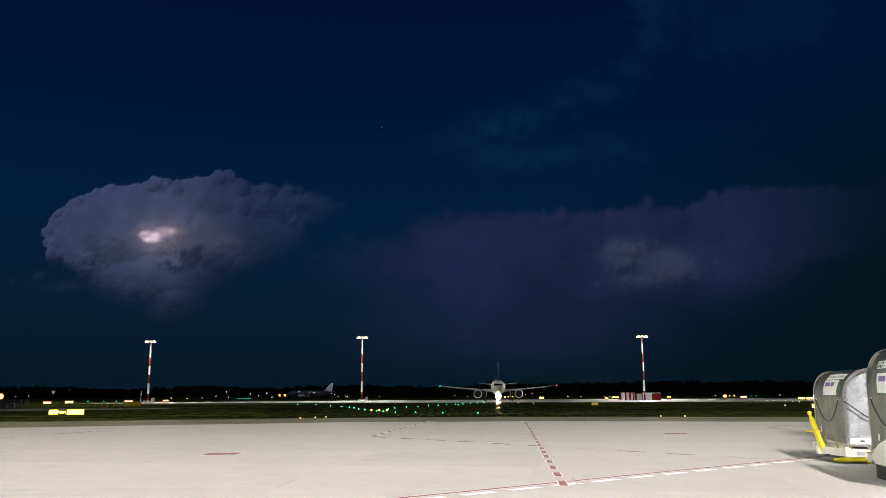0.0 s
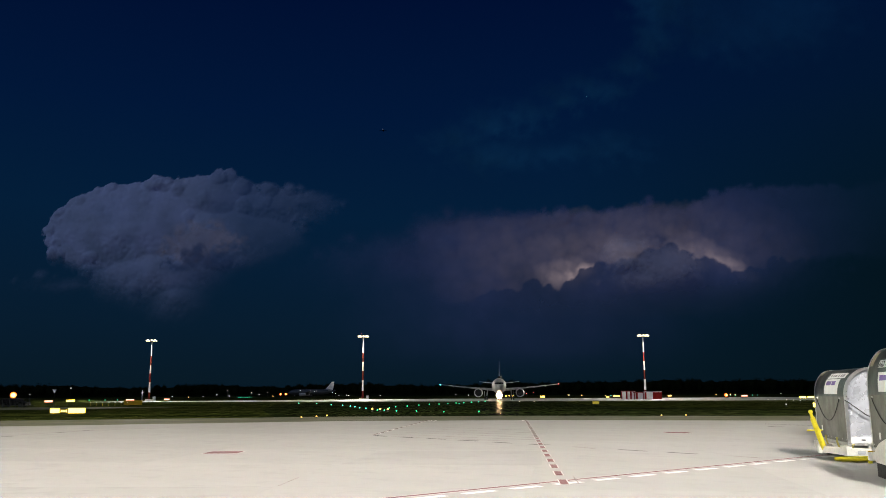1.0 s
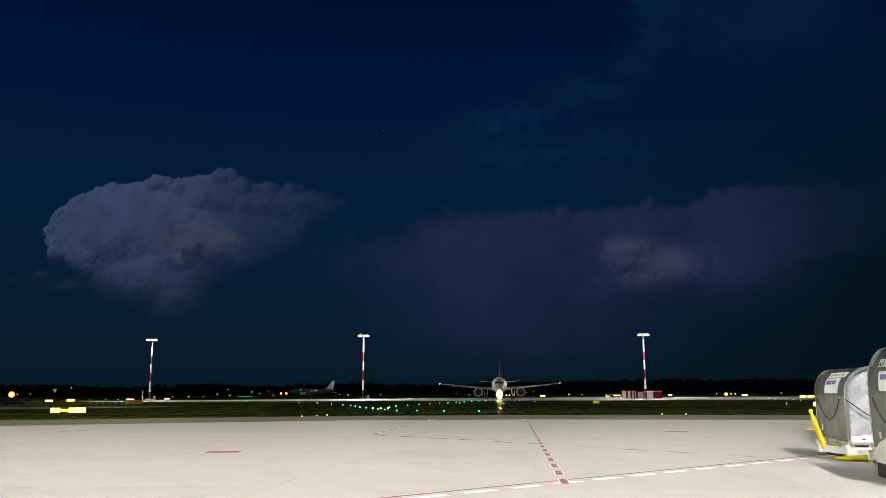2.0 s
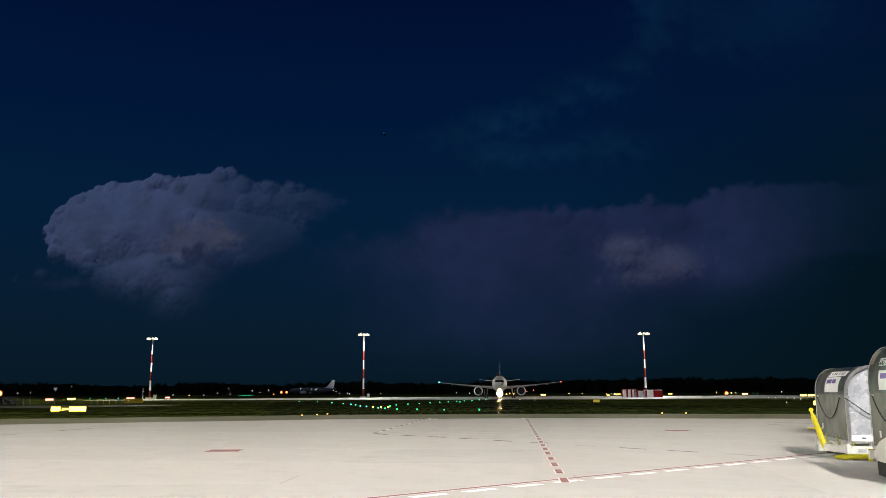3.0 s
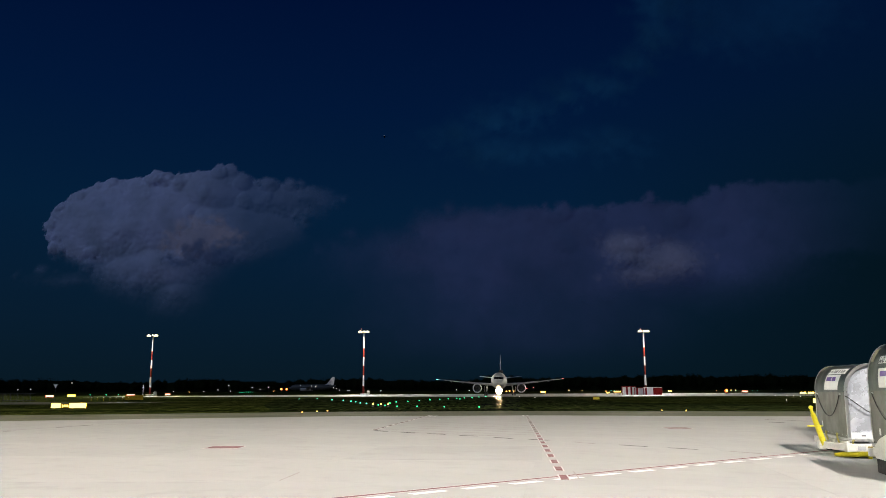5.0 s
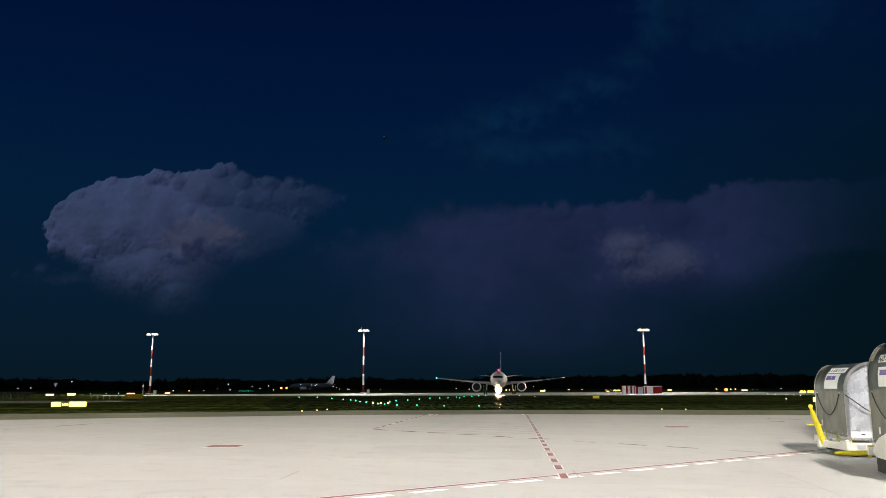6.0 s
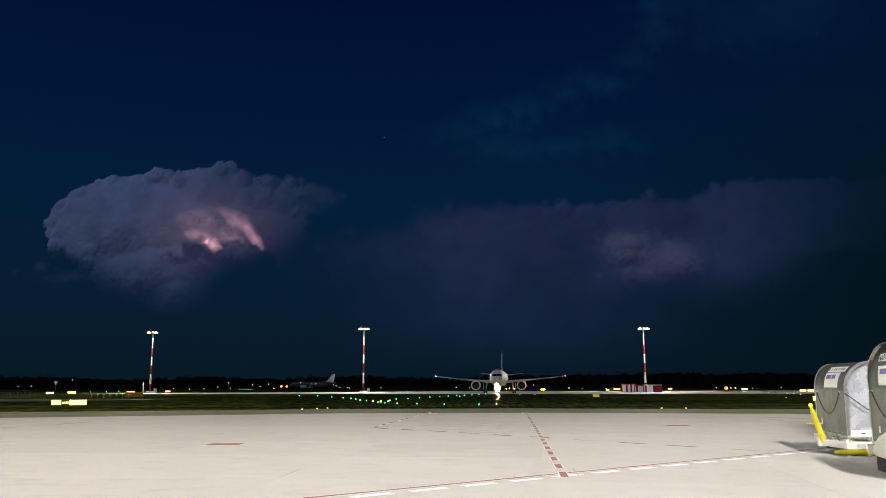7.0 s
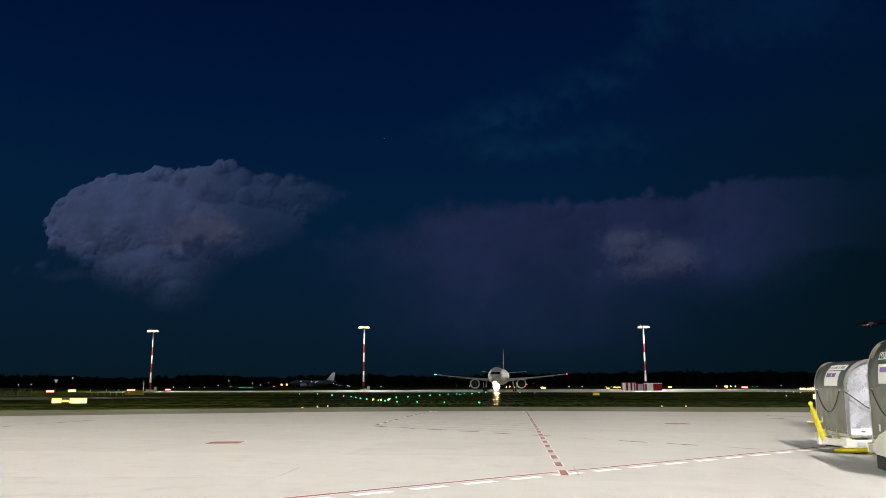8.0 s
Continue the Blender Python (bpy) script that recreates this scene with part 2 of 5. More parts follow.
def loft(bm, rings, cap=True):
    """Skins rings of equal length, each a list of points."""
    rows = [[bm.verts.new(p) for p in ring] for ring in rings]
    n = len(rows[0])
    for a, b in zip(rows, rows[1:]):
        for i in range(n):
            bm.faces.new((a[i], a[(i + 1) % n], b[(i + 1) % n], b[i]))
    if cap:
        bm.faces.new(rows[0])
        bm.faces.new(rows[-1])
    return bm


def ribbon(points, width, thick=0.003, z=0.0):
    """A flat strip on the ground along points."""
    bm = bmesh.new()
    pts = [Vector((p[0], p[1], 0)) for p in points]
    sides = []
    for i, p in enumerate(pts):
        d = (pts[min(i + 1, len(pts) - 1)] - pts[max(i - 1, 0)]).normalized()
        s = Vector((-d.y, d.x, 0)) * width / 2
        sides.append([p + s, p - s])
    lift = Vector((0, 0, z + thick))
    loft(bm, [[a + Vector((0, 0, z)), b + Vector((0, 0, z)), b + lift, a + lift] for a, b in sides])
    return bm


def polygon(points, z0, z1):
    bm = bmesh.new()
    lo = [bm.verts.new((x, y, z0)) for x, y in points]
    hi = [bm.verts.new((x, y, z1)) for x, y in points]
    bm.faces.new(hi)
    bm.faces.new(list(reversed(lo)))
    for i in range(len(points)):
        j = (i + 1) % len(points)
        bm.faces.new((lo[i], lo[j], hi[j], hi[i]))
    return bm
# ---------------------------------------------------------------- ground
tagged(part("ground", polygon([(-4600, -600), (4600, -600), (4600, 4590), (-4600, 4590)], -0.5, -0.06), GRASS),
       "dark mown airfield grass at night", "ground", kind="structure")
apron = tagged(part("apron", polygon([(-90, -60), (90, -60), (90, 46), (23, 50.4), (6, 54.2), (-7, 54.0), (-26, 47.2), (-90, 36)], -0.3, -0.012), CONCRETE),
               "pale floodlit concrete apron", "pavement", kind="structure")
tagged(part("pavement", polygon([(-90, 30), (90, 30), (90, 57), (24, 62), (6, 65.5), (-8, 65.5), (-29, 59.5), (-90, 48)], -0.4, -0.03), SHOULDER),
       "darker worn asphalt shoulder along the apron", "pavement", kind="structure")
tagged(part("road", polygon([(-12.5, 61.0), (8.5, 61.5), (80, 55), (80, 76), (40, 84), (24, 100), (21, 130), (27, 190), (9, 194), (-22, 202), (-31, 150), (-21, 95)], -0.4, -0.04), DULL_ASPHALT),
       "dark damp asphalt taxiway with lights set in it", "taxiway", kind="structure")
# added strip along the sight line to the airliner, for its light streak
tagged(part("road", polygon([(2.6, 60), (5.4, 60), (17.6, 193), (8.2, 195)], -0.4, -0.034), ASPHALT),
       "glossy asphalt strip added to mirror the landing lights", "taxiway", kind="structure")
tagged(part("pavement", polygon([(-2.6, 20.6), (-1.95, 25.4), (2.9, 25.0), (2.35, 20.2)], -0.01, 0.001), OLD_CONCRETE),
       "older slightly darker field of concrete", "pavement", kind="structure")
tagged(part("road", polygon([(-98, 222), (-40, 210), (0, 197), (40, 187), (900, 190), (900, 330), (0, 302), (-50, 272), (-98, 244)], -0.45, -0.02), TAXI_CONC),
       "pale concrete taxiway lit by light masts", "taxiway", kind="structure")
tagged(part("road", polygon([(-130, 96), (-52, 108), (-40, 124), (-60, 128), (-140, 116)], -0.45, -0.04), SHOULDER),
       "narrow worn service road in the grass", "road", kind="structure")
tagged(part("pavement", polygon([(-15, 7), (-15, 16.0), (-3.2, 15.7), (-3.7, 7)], -0.01, 0.001), OLD_CONCRETE),
       "slightly greyer field of concrete", "pavement", kind="structure")
# building behind the camera closes the place
tagged(part("wall_south", boxed(-90, 90, -46, -45, -0.3, 16), surface("terminal_cladding", (0.3, 0.3, 0.3), (0.36, 0.36, 0.36), 0.6, 0, 0.3, 2.0)),
       "plain grey terminal wall", "wall", kind="structure")

# ---------------------------------------------------------------- sky


# cloud light is painted as mottled emission, on top of the sun's shading
def storm_material(name, lit, inner, strength, grain, low=0.42, high=1.1):
    m, ns, ls = nodes_of(name)
    nt = m.node_tree
    ns.remove(ns["Principled BSDF"])
    att = ns.new("ShaderNodeAttribute")
    att.attribute_name = "thickness"
    dif = ns.new("ShaderNodeBsdfDiffuse")
    dif.inputs["Color"].default_value = (*lit, 1)
    em = ns.new("ShaderNodeEmission")
    em.inputs["Strength"].default_value = strength
    ls.new(mixed(nt, noise_fac(nt, grain, 8.0, 0.3, 0.72, rough=0.62), tuple(v * low for v in inner), tuple(v * high for v in inner)), em.inputs["Color"])
    add = ns.new("ShaderNodeAddShader")
    ls.new(dif.outputs[0], add.inputs[0])
    ls.new(em.outputs[0], add.inputs[1])
    tr = ns.new("ShaderNodeBsdfTransparent")
    mix = ns.new("ShaderNodeMixShader")
    ls.new(att.outputs["Fac"], mix.inputs[0])
    ls.new(tr.outputs[0], mix.inputs[1])
    ls.new(add.outputs[0], mix.inputs[2])
    ls.new(mix.outputs[0], ns["Material Output"].inputs["Surface"])
    return m


def billow(p, octaves=5, gain=0.55):
    """Heaped, cauliflower-like noise between 0 and about 1."""
    s, a, t = 0.0, 1.0, 0.0
    for k in range(octaves):
        d = noise.voronoi(p * (2.0 ** k) + Vector((7.3 * k, 1.7, 3.1)))[0][0] * 1.15
        s += a * (1 - min(1.0, d * d))
        t += a
        a *= gain
    return s / t


def cloud_sheet(name, label, material, depth, span, step, lobes, puff, swell, edge, base_fade, weight, seed, detail=0.5, margin=4.0, heads=1.0, body=None):
    """A heap of cloud as a relief. lobes: centres and half-axes of its bulk; puff: radii of the heads that swell
    on its rim and face; body: how far the bulk swells towards the viewer; edge(x, z): softness of the rim in metres; base_fade: heights between which the base thins out."""
    x0, x1, z0, z1 = span
    rng = np.random.default_rng(seed)
    nx, nz = int((x1 - x0) / step) + 1, int((z1 - z0) / step) + 1
    X, Z = np.meshgrid(x0 + np.arange(nx) * step, z0 + np.arange(nz) * step)
    fr = np.zeros(X.shape)
    fine = np.zeros(X.shape)
    for jj in range(nz):
        for ii in range(nx):
            p = Vector((X[jj, ii], depth + 0.37 * X[jj, ii] + 0.53 * Z[jj, ii], Z[jj, ii]))
            fr[jj, ii] = noise.fractal(p / (puff[1] * 2.2), 0.9, 2.1, 6)
            fine[jj, ii] = noise.fractal(p / (puff[0] * 1.3), 0.8, 2.2, 5)
    wx, wz = X + puff[1] * 0.35 * fr, Z + puff[1] * 0.30 * np.roll(fr, (7, 13), (0, 1)) + puff[0] * 0.5 * fine
    sd = np.full(X.shape, -1e9)
    for cx, cz, a, b in lobes:
        sd = np.maximum(sd, (1 - np.hypot((wx - cx) / a, (wz - cz) / b)) * min(a, b))
    relief = (body or swell * 0.9) * np.clip(sd / 250, 0, 1) ** 0.6
    for cx, cz, a, b in lobes:
        n = int(heads * (a + b) * 4.5 / puff[1])
        for k in range(n):
            q = rng.uniform(-0.25, math.pi + 0.6)
            inside = rng.random() < 0.45
            f = rng.uniform(0.2, 0.85) if inside else rng.uniform(0.84, 0.99)
            r = (puff[0] + (puff[1] - puff[0]) * rng.random() ** 1.8) * (1.5 if inside else 1.0)
            px, pz = cx + a * f * math.cos(q), cz + b * f * math.sin(q)
            d2 = (wx - px) ** 2 + (wz - pz) ** 2
            if not inside:
                sd = np.maximum(sd, r - np.sqrt(d2))
            bump = np.sqrt(np.clip(r * r - d2, 0, None)) * (0.22 if inside else 0.8) * swell / 100
            relief = np.maximum(relief, bump + relief * 0.75)
    relief += detail * puff[0] * (0.3 * fine + 1.1 * fr) * swell / 100
    soft = np.vectorize(edge)(X, Z)
    a = np.clip((sd + 0.9 * puff[0] * fine) / soft, 0, 1)
    a = a * a * (3 - 2 * a)
    f = np.clip((Z + 0.5 * puff[1] * fr - base_fade[0]) / (base_fade[1] - base_fade[0]), 0, 1)
    rim = np.clip(np.minimum(np.minimum(X - x0, x1 - X), np.minimum(Z - z0, z1 - Z)) / (margin * step), 0, 1)
    dens = a * f * f * (3 - 2 * f) * rim * np.vectorize(weight)(X, Z) * np.clip(1 + 0.16 * fr, 0.5, 1.1)
    keep = dens > 0.004
    idx = np.arange(nx * nz).reshape(nz, nx)
    quad = keep[:-1, :-1] | keep[1:, :-1] | keep[:-1, 1:] | keep[1:, 1:]
    faces = np.stack([idx[:-1, :-1][quad], idx[:-1, 1:][quad], idx[1:, 1:][quad], idx[1:, :-1][quad]], 1)
    me = bpy.data.meshes.new(name)
    me.from_pydata(np.stack([X.ravel(), (depth - relief).ravel(), Z.ravel()], 1).tolist(), [], faces.tolist())
    me.attributes.new("thickness", "FLOAT", "POINT").data.foreach_set("value", np.clip(dens, 0, 1).ravel().astype(np.float32))
    me.polygons.foreach_set("use_smooth", [True] * len(faces))
    me.materials.append(material)
    return tagged(new(name, me), label, "cloud", kind="stuff")


def sky_material():
    m, ns, ls = nodes_of("night_sky_backdrop")
    nt = m.node_tree
    ns.remove(ns["Principled BSDF"])
    tc = ns.new("ShaderNodeTexCoord")
    sep = ns.new("ShaderNodeSeparateXYZ")
    ls.new(tc.outputs["Object"], sep.inputs[0])
    h = ns.new("ShaderNodeMapRange")
    h.inputs["From Max"].default_value = 2600.0
    ls.new(sep.outputs["Z"], h.inputs["Value"])
    ramp = ns.new("ShaderNodeValToRGB")
    stops = [(0.0, (0.0026, 0.0100, 0.0175)), (0.14, (0.0024, 0.0118, 0.0275)), (0.38, (0.0012, 0.0130, 0.040)), (0.62, (0.0005, 0.0085, 0.039)), (1.0, (0.0002, 0.0040, 0.029))]
    ramp.color_ramp.elements[0].position, ramp.color_ramp.elements[0].color = stops[0][0], (*stops[0][1], 1)
    ramp.color_ramp.elements[1].position, ramp.color_ramp.elements[1].color = stops[-1][0], (*stops[-1][1], 1)
    for pos, col in stops[1:-1]:
        ramp.color_ramp.elements.new(pos).color = (*col, 1)
    ls.new(h.outputs["Result"], ramp.inputs["Fac"])
    side = ns.new("ShaderNodeMapRange")
    side.inputs["From Min"].default_value, side.inputs["From Max"].default_value = 700.0, 2500.0
    ls.new(sep.outputs["X"], side.inputs["Value"])
    low = ns.new("ShaderNodeMapRange")
    low.inputs["From Min"].default_value, low.inputs["From Max"].default_value = 2300.0, 600.0
    ls.new(sep.outputs["Z"], low.inputs["Value"])
    both = ns.new("ShaderNodeMath")
    both.operation = "MULTIPLY"
    ls.new(side.outputs["Result"], both.inputs[0])
    ls.new(low.outputs["Result"], both.inputs[1])
    col = mixed(nt, both.outputs[0], ramp.outputs["Color"], (0.0010, 0.0062, 0.0095))
    em = ns.new("ShaderNodeEmission")
    ls.new(col, em.inputs["Color"])
    ls.new(em.outputs[0], ns["Material Output"].inputs["Surface"])
    return m


def backdrop():
    bm = bmesh.new()
    rings = []
    for j in range(13):
        z = -60 + j * 270
        rings.append([bm.verts.new((4560 * math.sin(radians(a)), 4560 * math.cos(radians(a)), z)) for a in range(-62, 63, 4)])
    for a, b in zip(rings, rings[1:]):
        for i in range(len(a) - 1):
            bm.faces.new((a[i], a[i + 1], b[i + 1], b[i]))
    return tagged(part("backdrop", bm, sky_material(), smooth=True), "deep blue night sky behind the storm", "sky", kind="structure")


backdrop()
D = 4000.0


def ramp(v, a, b):
    u = min(max((v - a) / (b - a), 0.0), 1.0)
    return u * u * (3 - 2 * u)


cloud_sheet("storm_cloud", "towering anvil thundercloud with its light painted as glow", storm_material("thundercloud", (0.74, 0.82, 1.0), (0.0098, 0.0124, 0.0335), 1.0, 0.0085, 0.25, 1.6),
            D, (-2500, -150, 150, 1260), 6.0,
            [(-1510, 800, 510, 280), (-1180, 965, 330, 150), (-900, 925, 420, 125), (-1420, 600, 420, 230), (-1150, 770, 500, 220), (-1850, 540, 330, 60), (-1320, 470, 230, 170), (-730, 940, 270, 100)],
            (14, 56), 74, lambda x, z: 10 + 60 * ramp(x, -1150, -500) + 190 * ramp(z, 780, 480), (130, 800),
            lambda x, z: 1.0 - 0.58 * ramp(x, -1380, -950) - 0.22 * ramp(x, -800, -520) - 0.30 * ramp(x, -1050, -760) * ramp(z, 900, 650), 3, detail=0.27, body=120)
# bright middle of the cloud, put in as an emissive sheet before it
cloud_sheet("storm_cloud", "glowing sheet before the thundercloud, painting its inner light", storm_material("inner_glow_sheet", (0.44, 0.42, 0.46), (0.047, 0.044, 0.066), 1.0, 0.006),
            D - 250, (-1700, -780, 460, 980), 7.0, [(-1120, 722, 185, 78), (-1200, 690, 135, 95)], (24, 50), 30, lambda x, z: 50, (480, 640),
            lambda x, z: 0.52, 5, margin=12.0)
cloud_sheet("storm_cloud", "low dim purple bank of storm cloud", storm_material("storm_bank", (0.14, 0.20, 0.30), (0.0090, 0.0138, 0.0450), 1.0, 0.0016),
            D - 40, (-1100, 3100, 60, 1300), 10.0,
            [(605, 560, 1500, 330), (350, 330, 1050, 470), (130, 745, 480, 185), (400, 760, 380, 160), (735, 750, 330, 170), (1033, 780, 400, 170), (1690, 820, 600, 225), (2300, 840, 560, 225)],
            (18, 70), 22, lambda x, z: 36 + 120 * ramp(x, 600, -400) + 320 * ramp(z, 760, 350), (-160, 740),
            lambda x, z: 0.97 - 0.88 * ramp(x, 1300, 2200), 7, margin=14.0, heads=0.6, detail=0.3)
cloud_sheet("storm_cloud", "pale billowing heap in the storm bank", storm_material("pale_heap", (0.62, 0.66, 0.80), (0.030, 0.029, 0.052), 1.0, 0.008),
            D - 170, (450, 1450, 380, 840), 6.0, [(880, 660, 180, 125), (1060, 605, 240, 125), (960, 540, 240, 85)], (16, 46), 60, lambda x, z: 95, (400, 560), lambda x, z: 0.64, 11, margin=10.0)
cloud_sheet("storm_cloud", "thin dark veil of high cirrus", storm_material("cirrus_veil", (0.02, 0.04, 0.07), (0.0022, 0.0205, 0.060), 1.0, 0.0022),
            D - 220, (-500, 2460, 860, 2400), 15.0,
            [(50, 1220, 250, 120), (230, 1285, 280, 120), (420, 1360, 280, 115), (610, 1430, 270, 110), (770, 1490, 240, 110), (910, 1590, 220, 120), (1040, 1720, 190, 160), (1120, 1900, 230, 260),
             (290, 1135, 380, 140), (520, 1115, 420, 125), (780, 1165, 320, 115), (1550, 1900, 700, 380)], (50, 170), 15,
            lambda x, z: 150 + 130 * ramp(x, 1000, 1300), (900, 1130), lambda x, z: 0.72 - 0.34 * ramp(x, 1100, 1450), 13, margin=12.0, heads=0.0)
cloud_sheet("storm_cloud", "small dark cloud scud before the thunderhead", storm_material("dark_scud", (0.04, 0.07, 0.13), (0.0058, 0.0135, 0.042), 1.0, 0.008),
            D - 330, (-1500, -650, 380, 800), 5.0, [(-1150, 615, 70, 60), (-1210, 575, 95, 42), (-1030, 590, 130, 60), (-1110, 530, 170, 60)], (14, 40), 45, lambda x, z: 30 + 110 * ramp(z, 600, 480), (400, 580),
            lambda x, z: 0.66 - 0.45 * ramp(x, -1120, -900), 17, margin=8.0)
# ---------------------------------------------------------------- apron markings


def marking(points, width, material, label, z=0.0):
    return tagged(part("marking", ribbon(points, width, 0.004, z - 0.002), material), label, "road marking", kind="structure")


FAINT_PAINT = surface("nearly_worn_paint", (0.24, 0.205, 0.18), (0.34, 0.31, 0.285), 0.65, 0, 1.5, 9.0, 0.1, 40, 0.1)
PALE_EDGE = surface("thin_pale_edge_paint", (0.56, 0.52, 0.49), (0.66, 0.62, 0.59), 0.6, 0, 2.0, 8.0, 0.1, 40, 0.1)
LINE_A, LINE_B = Vector((-6.4, 9.7)), Vector((11.5, 23.7))
way = (LINE_B - LINE_A).normalized()
side = Vector((way.y, -way.x))
marking([LINE_A + side * 0.005, LINE_B + side * 0.005], 0.20, PALE_EDGE, "thin pale border of the red line", -0.001)
marking([LINE_A, LINE_B], 0.13, RED_PAINT, "long worn red line on the concrete")
k = 0.4
while k < (LINE_B - LINE_A).length - 1:
    a = LINE_A + way * k + side * 0.36
    marking([a, a + way * 0.73], 0.20, WHITE_PAINT, "short white dash beside the red line")
    k += 1.12
DASH_A, DASH_B = Vector((2.27, 15.85)), Vector((5.30, 54.0))
dway = (DASH_B - DASH_A).normalized()
WORN_RED = surface("rubbed_brown_red_paint", (0.085, 0.045, 0.034), (0.16, 0.085, 0.068), 0.65, 0, 1.2, 7.0, 0.15, 40, 0.12)
k = 0.0
while k < (DASH_B - DASH_A).length:
    a = DASH_A + dway * k
    marking([a - dway * 0.05, a + dway * 0.91], 0.195, PALE_EDGE, "thin pale border under a red dash", 0.002)
    marking([a, a + dway * 0.86], 0.145, RED_PAINT if k < 17 else WORN_RED, "square red dash of a broken line", 0.005)
    k += 1.74
for x0, y0, x1, y1, w in [(-7.15, 25.0, -6.16, 25.0, 0.95), (9.6, 36.0, 10.6, 36.0, 0.95)]:
    out = Vector((x1 - x0, y1 - y0)).normalized() * 0.02
    marking([(x0 - out.x, y0 - out.y), (x1 + out.x, y1 + out.y)], w + 0.22, PALE_EDGE, "pale border round a red bar", -0.001)
    marking([(x0, y0), (x1, y1)], w, RED_PAINT, "lone worn red bar on the concrete", 0.001)
for x0, y0, x1, y1 in [(-18.19, 38.59, -17.74, 41.51), (-18.83, 35.13, -18.53, 35.57), (4.16, 26.9, 4.68, 26.03), (5.35, 25.46, 5.97, 24.67), (6.47, 24.16, 7.13, 23.44), (7.79, 22.76, 8.32, 21.93)]:
    marking([(x0, y0), (x1, y1)], 0.11, FAINT_PAINT if x0 > 7 or 4 < x0 < 5 else DARK_PAINT, "thin dark dash on the concrete")
marking([(-19.11, 35.59), (-18.37, 38.98), (-17.47, 41.05), (-14.83, 44.33)], 0.12, FAINT_PAINT, "long faint seam across the concrete")
marking([(17.6, 45.4), (20.1, 40.6)], 0.10, DARK_PAINT, "long thin dark line by the apron edge")
marking([(16.4, 41.9), (16.9, 41.2)], 0.25, DARK_PAINT, "short dark bar by the apron edge")
for x0, y0, x1, y1 in [(-2.99, 34.91, -2.4, 33.93), (-1.77, 33.43, -1.22, 32.74), (-0.68, 32.27, 0.03, 31.61), (0.51, 30.99, 1.22, 30.37), (1.74, 29.62, 2.31, 28.9), (2.88, 28.36, 3.49, 27.85)]:
    marking([(x0, y0), (x1, y1)], 0.17, DARK_PAINT, "thin dark dash of a hatched field")
for x0, y0, x1, y1 in [(-2.59, 35.84, 3.42, 30.9), (-1.67, 37.3, 3.55, 32.48), (-1.22, 38.95, 3.69, 34.22), (-2.21, 33.92, 2.35, 30.27), (-0.9, 41.2, 3.8, 36.4), (-0.7, 43.6, 3.95, 38.9)]:
    marking([(x0, y0), (x1, y1)], 0.09, FAINT_PAINT, "faint worn hatching line")
for i in range(11):
    a = Vector((-3.04, 35.4)).lerp(Vector((-1.04, 54.8)), i / 11)
    marking([a, a + Vector((0.20, 1.9))], 0.16, PALE_EDGE, "pale ground of a slanting broken line", -0.001)
    marking([a, a + Vector((0.118, 1.15))], 0.14, WORN_RED, "brown red dash of a slanting broken line")
marking([(-3.16, 15.9), (-3.06, 17.4)], 0.03, FAINT_PAINT, "short faint crack in the concrete", 0.001)
marking([(2.67, 17.46), (2.55, 15.95)], 0.022, FAINT_PAINT, "thin scratch across the red line", 0.006)
for x in (-1.0, -0.7, 4.95, 5.2):
    marking([(x, 52.4), (x + 0.15, 53.9)], 0.11, WHITE_PAINT, "short white tick at the apron edge", 0.002)

# ---------------------------------------------------------------- airliner


def ring(y, cx, cz, rx, rz, n=24):
    return [(cx + rx * math.cos(2 * math.pi * i / n), y, cz + rz * math.sin(2 * math.pi * i / n)) for i in range(n)]


def foil(x, y_front, chord, z, thick, vertical=False):
    """A section of a wing: x its place along the span, chord going aft (+y)."""
    pts = []
    for u, t in ((0, 0), (0.06, 0.55), (0.25, 1.0), (0.6, 0.75), (1.0, 0.03), (0.6, -0.45), (0.25, -0.6), (0.06, -0.4)):
        o = t * thick / 2
        pts.append((o, y_front + u * chord, z) if vertical else (x, y_front + u * chord, z + o))
    return pts


def wheel_mesh(bm, x, y, z, r, w):
    return tube(bm, (x - w / 2, y, z), (x + w / 2, y, z), r, r, 20)


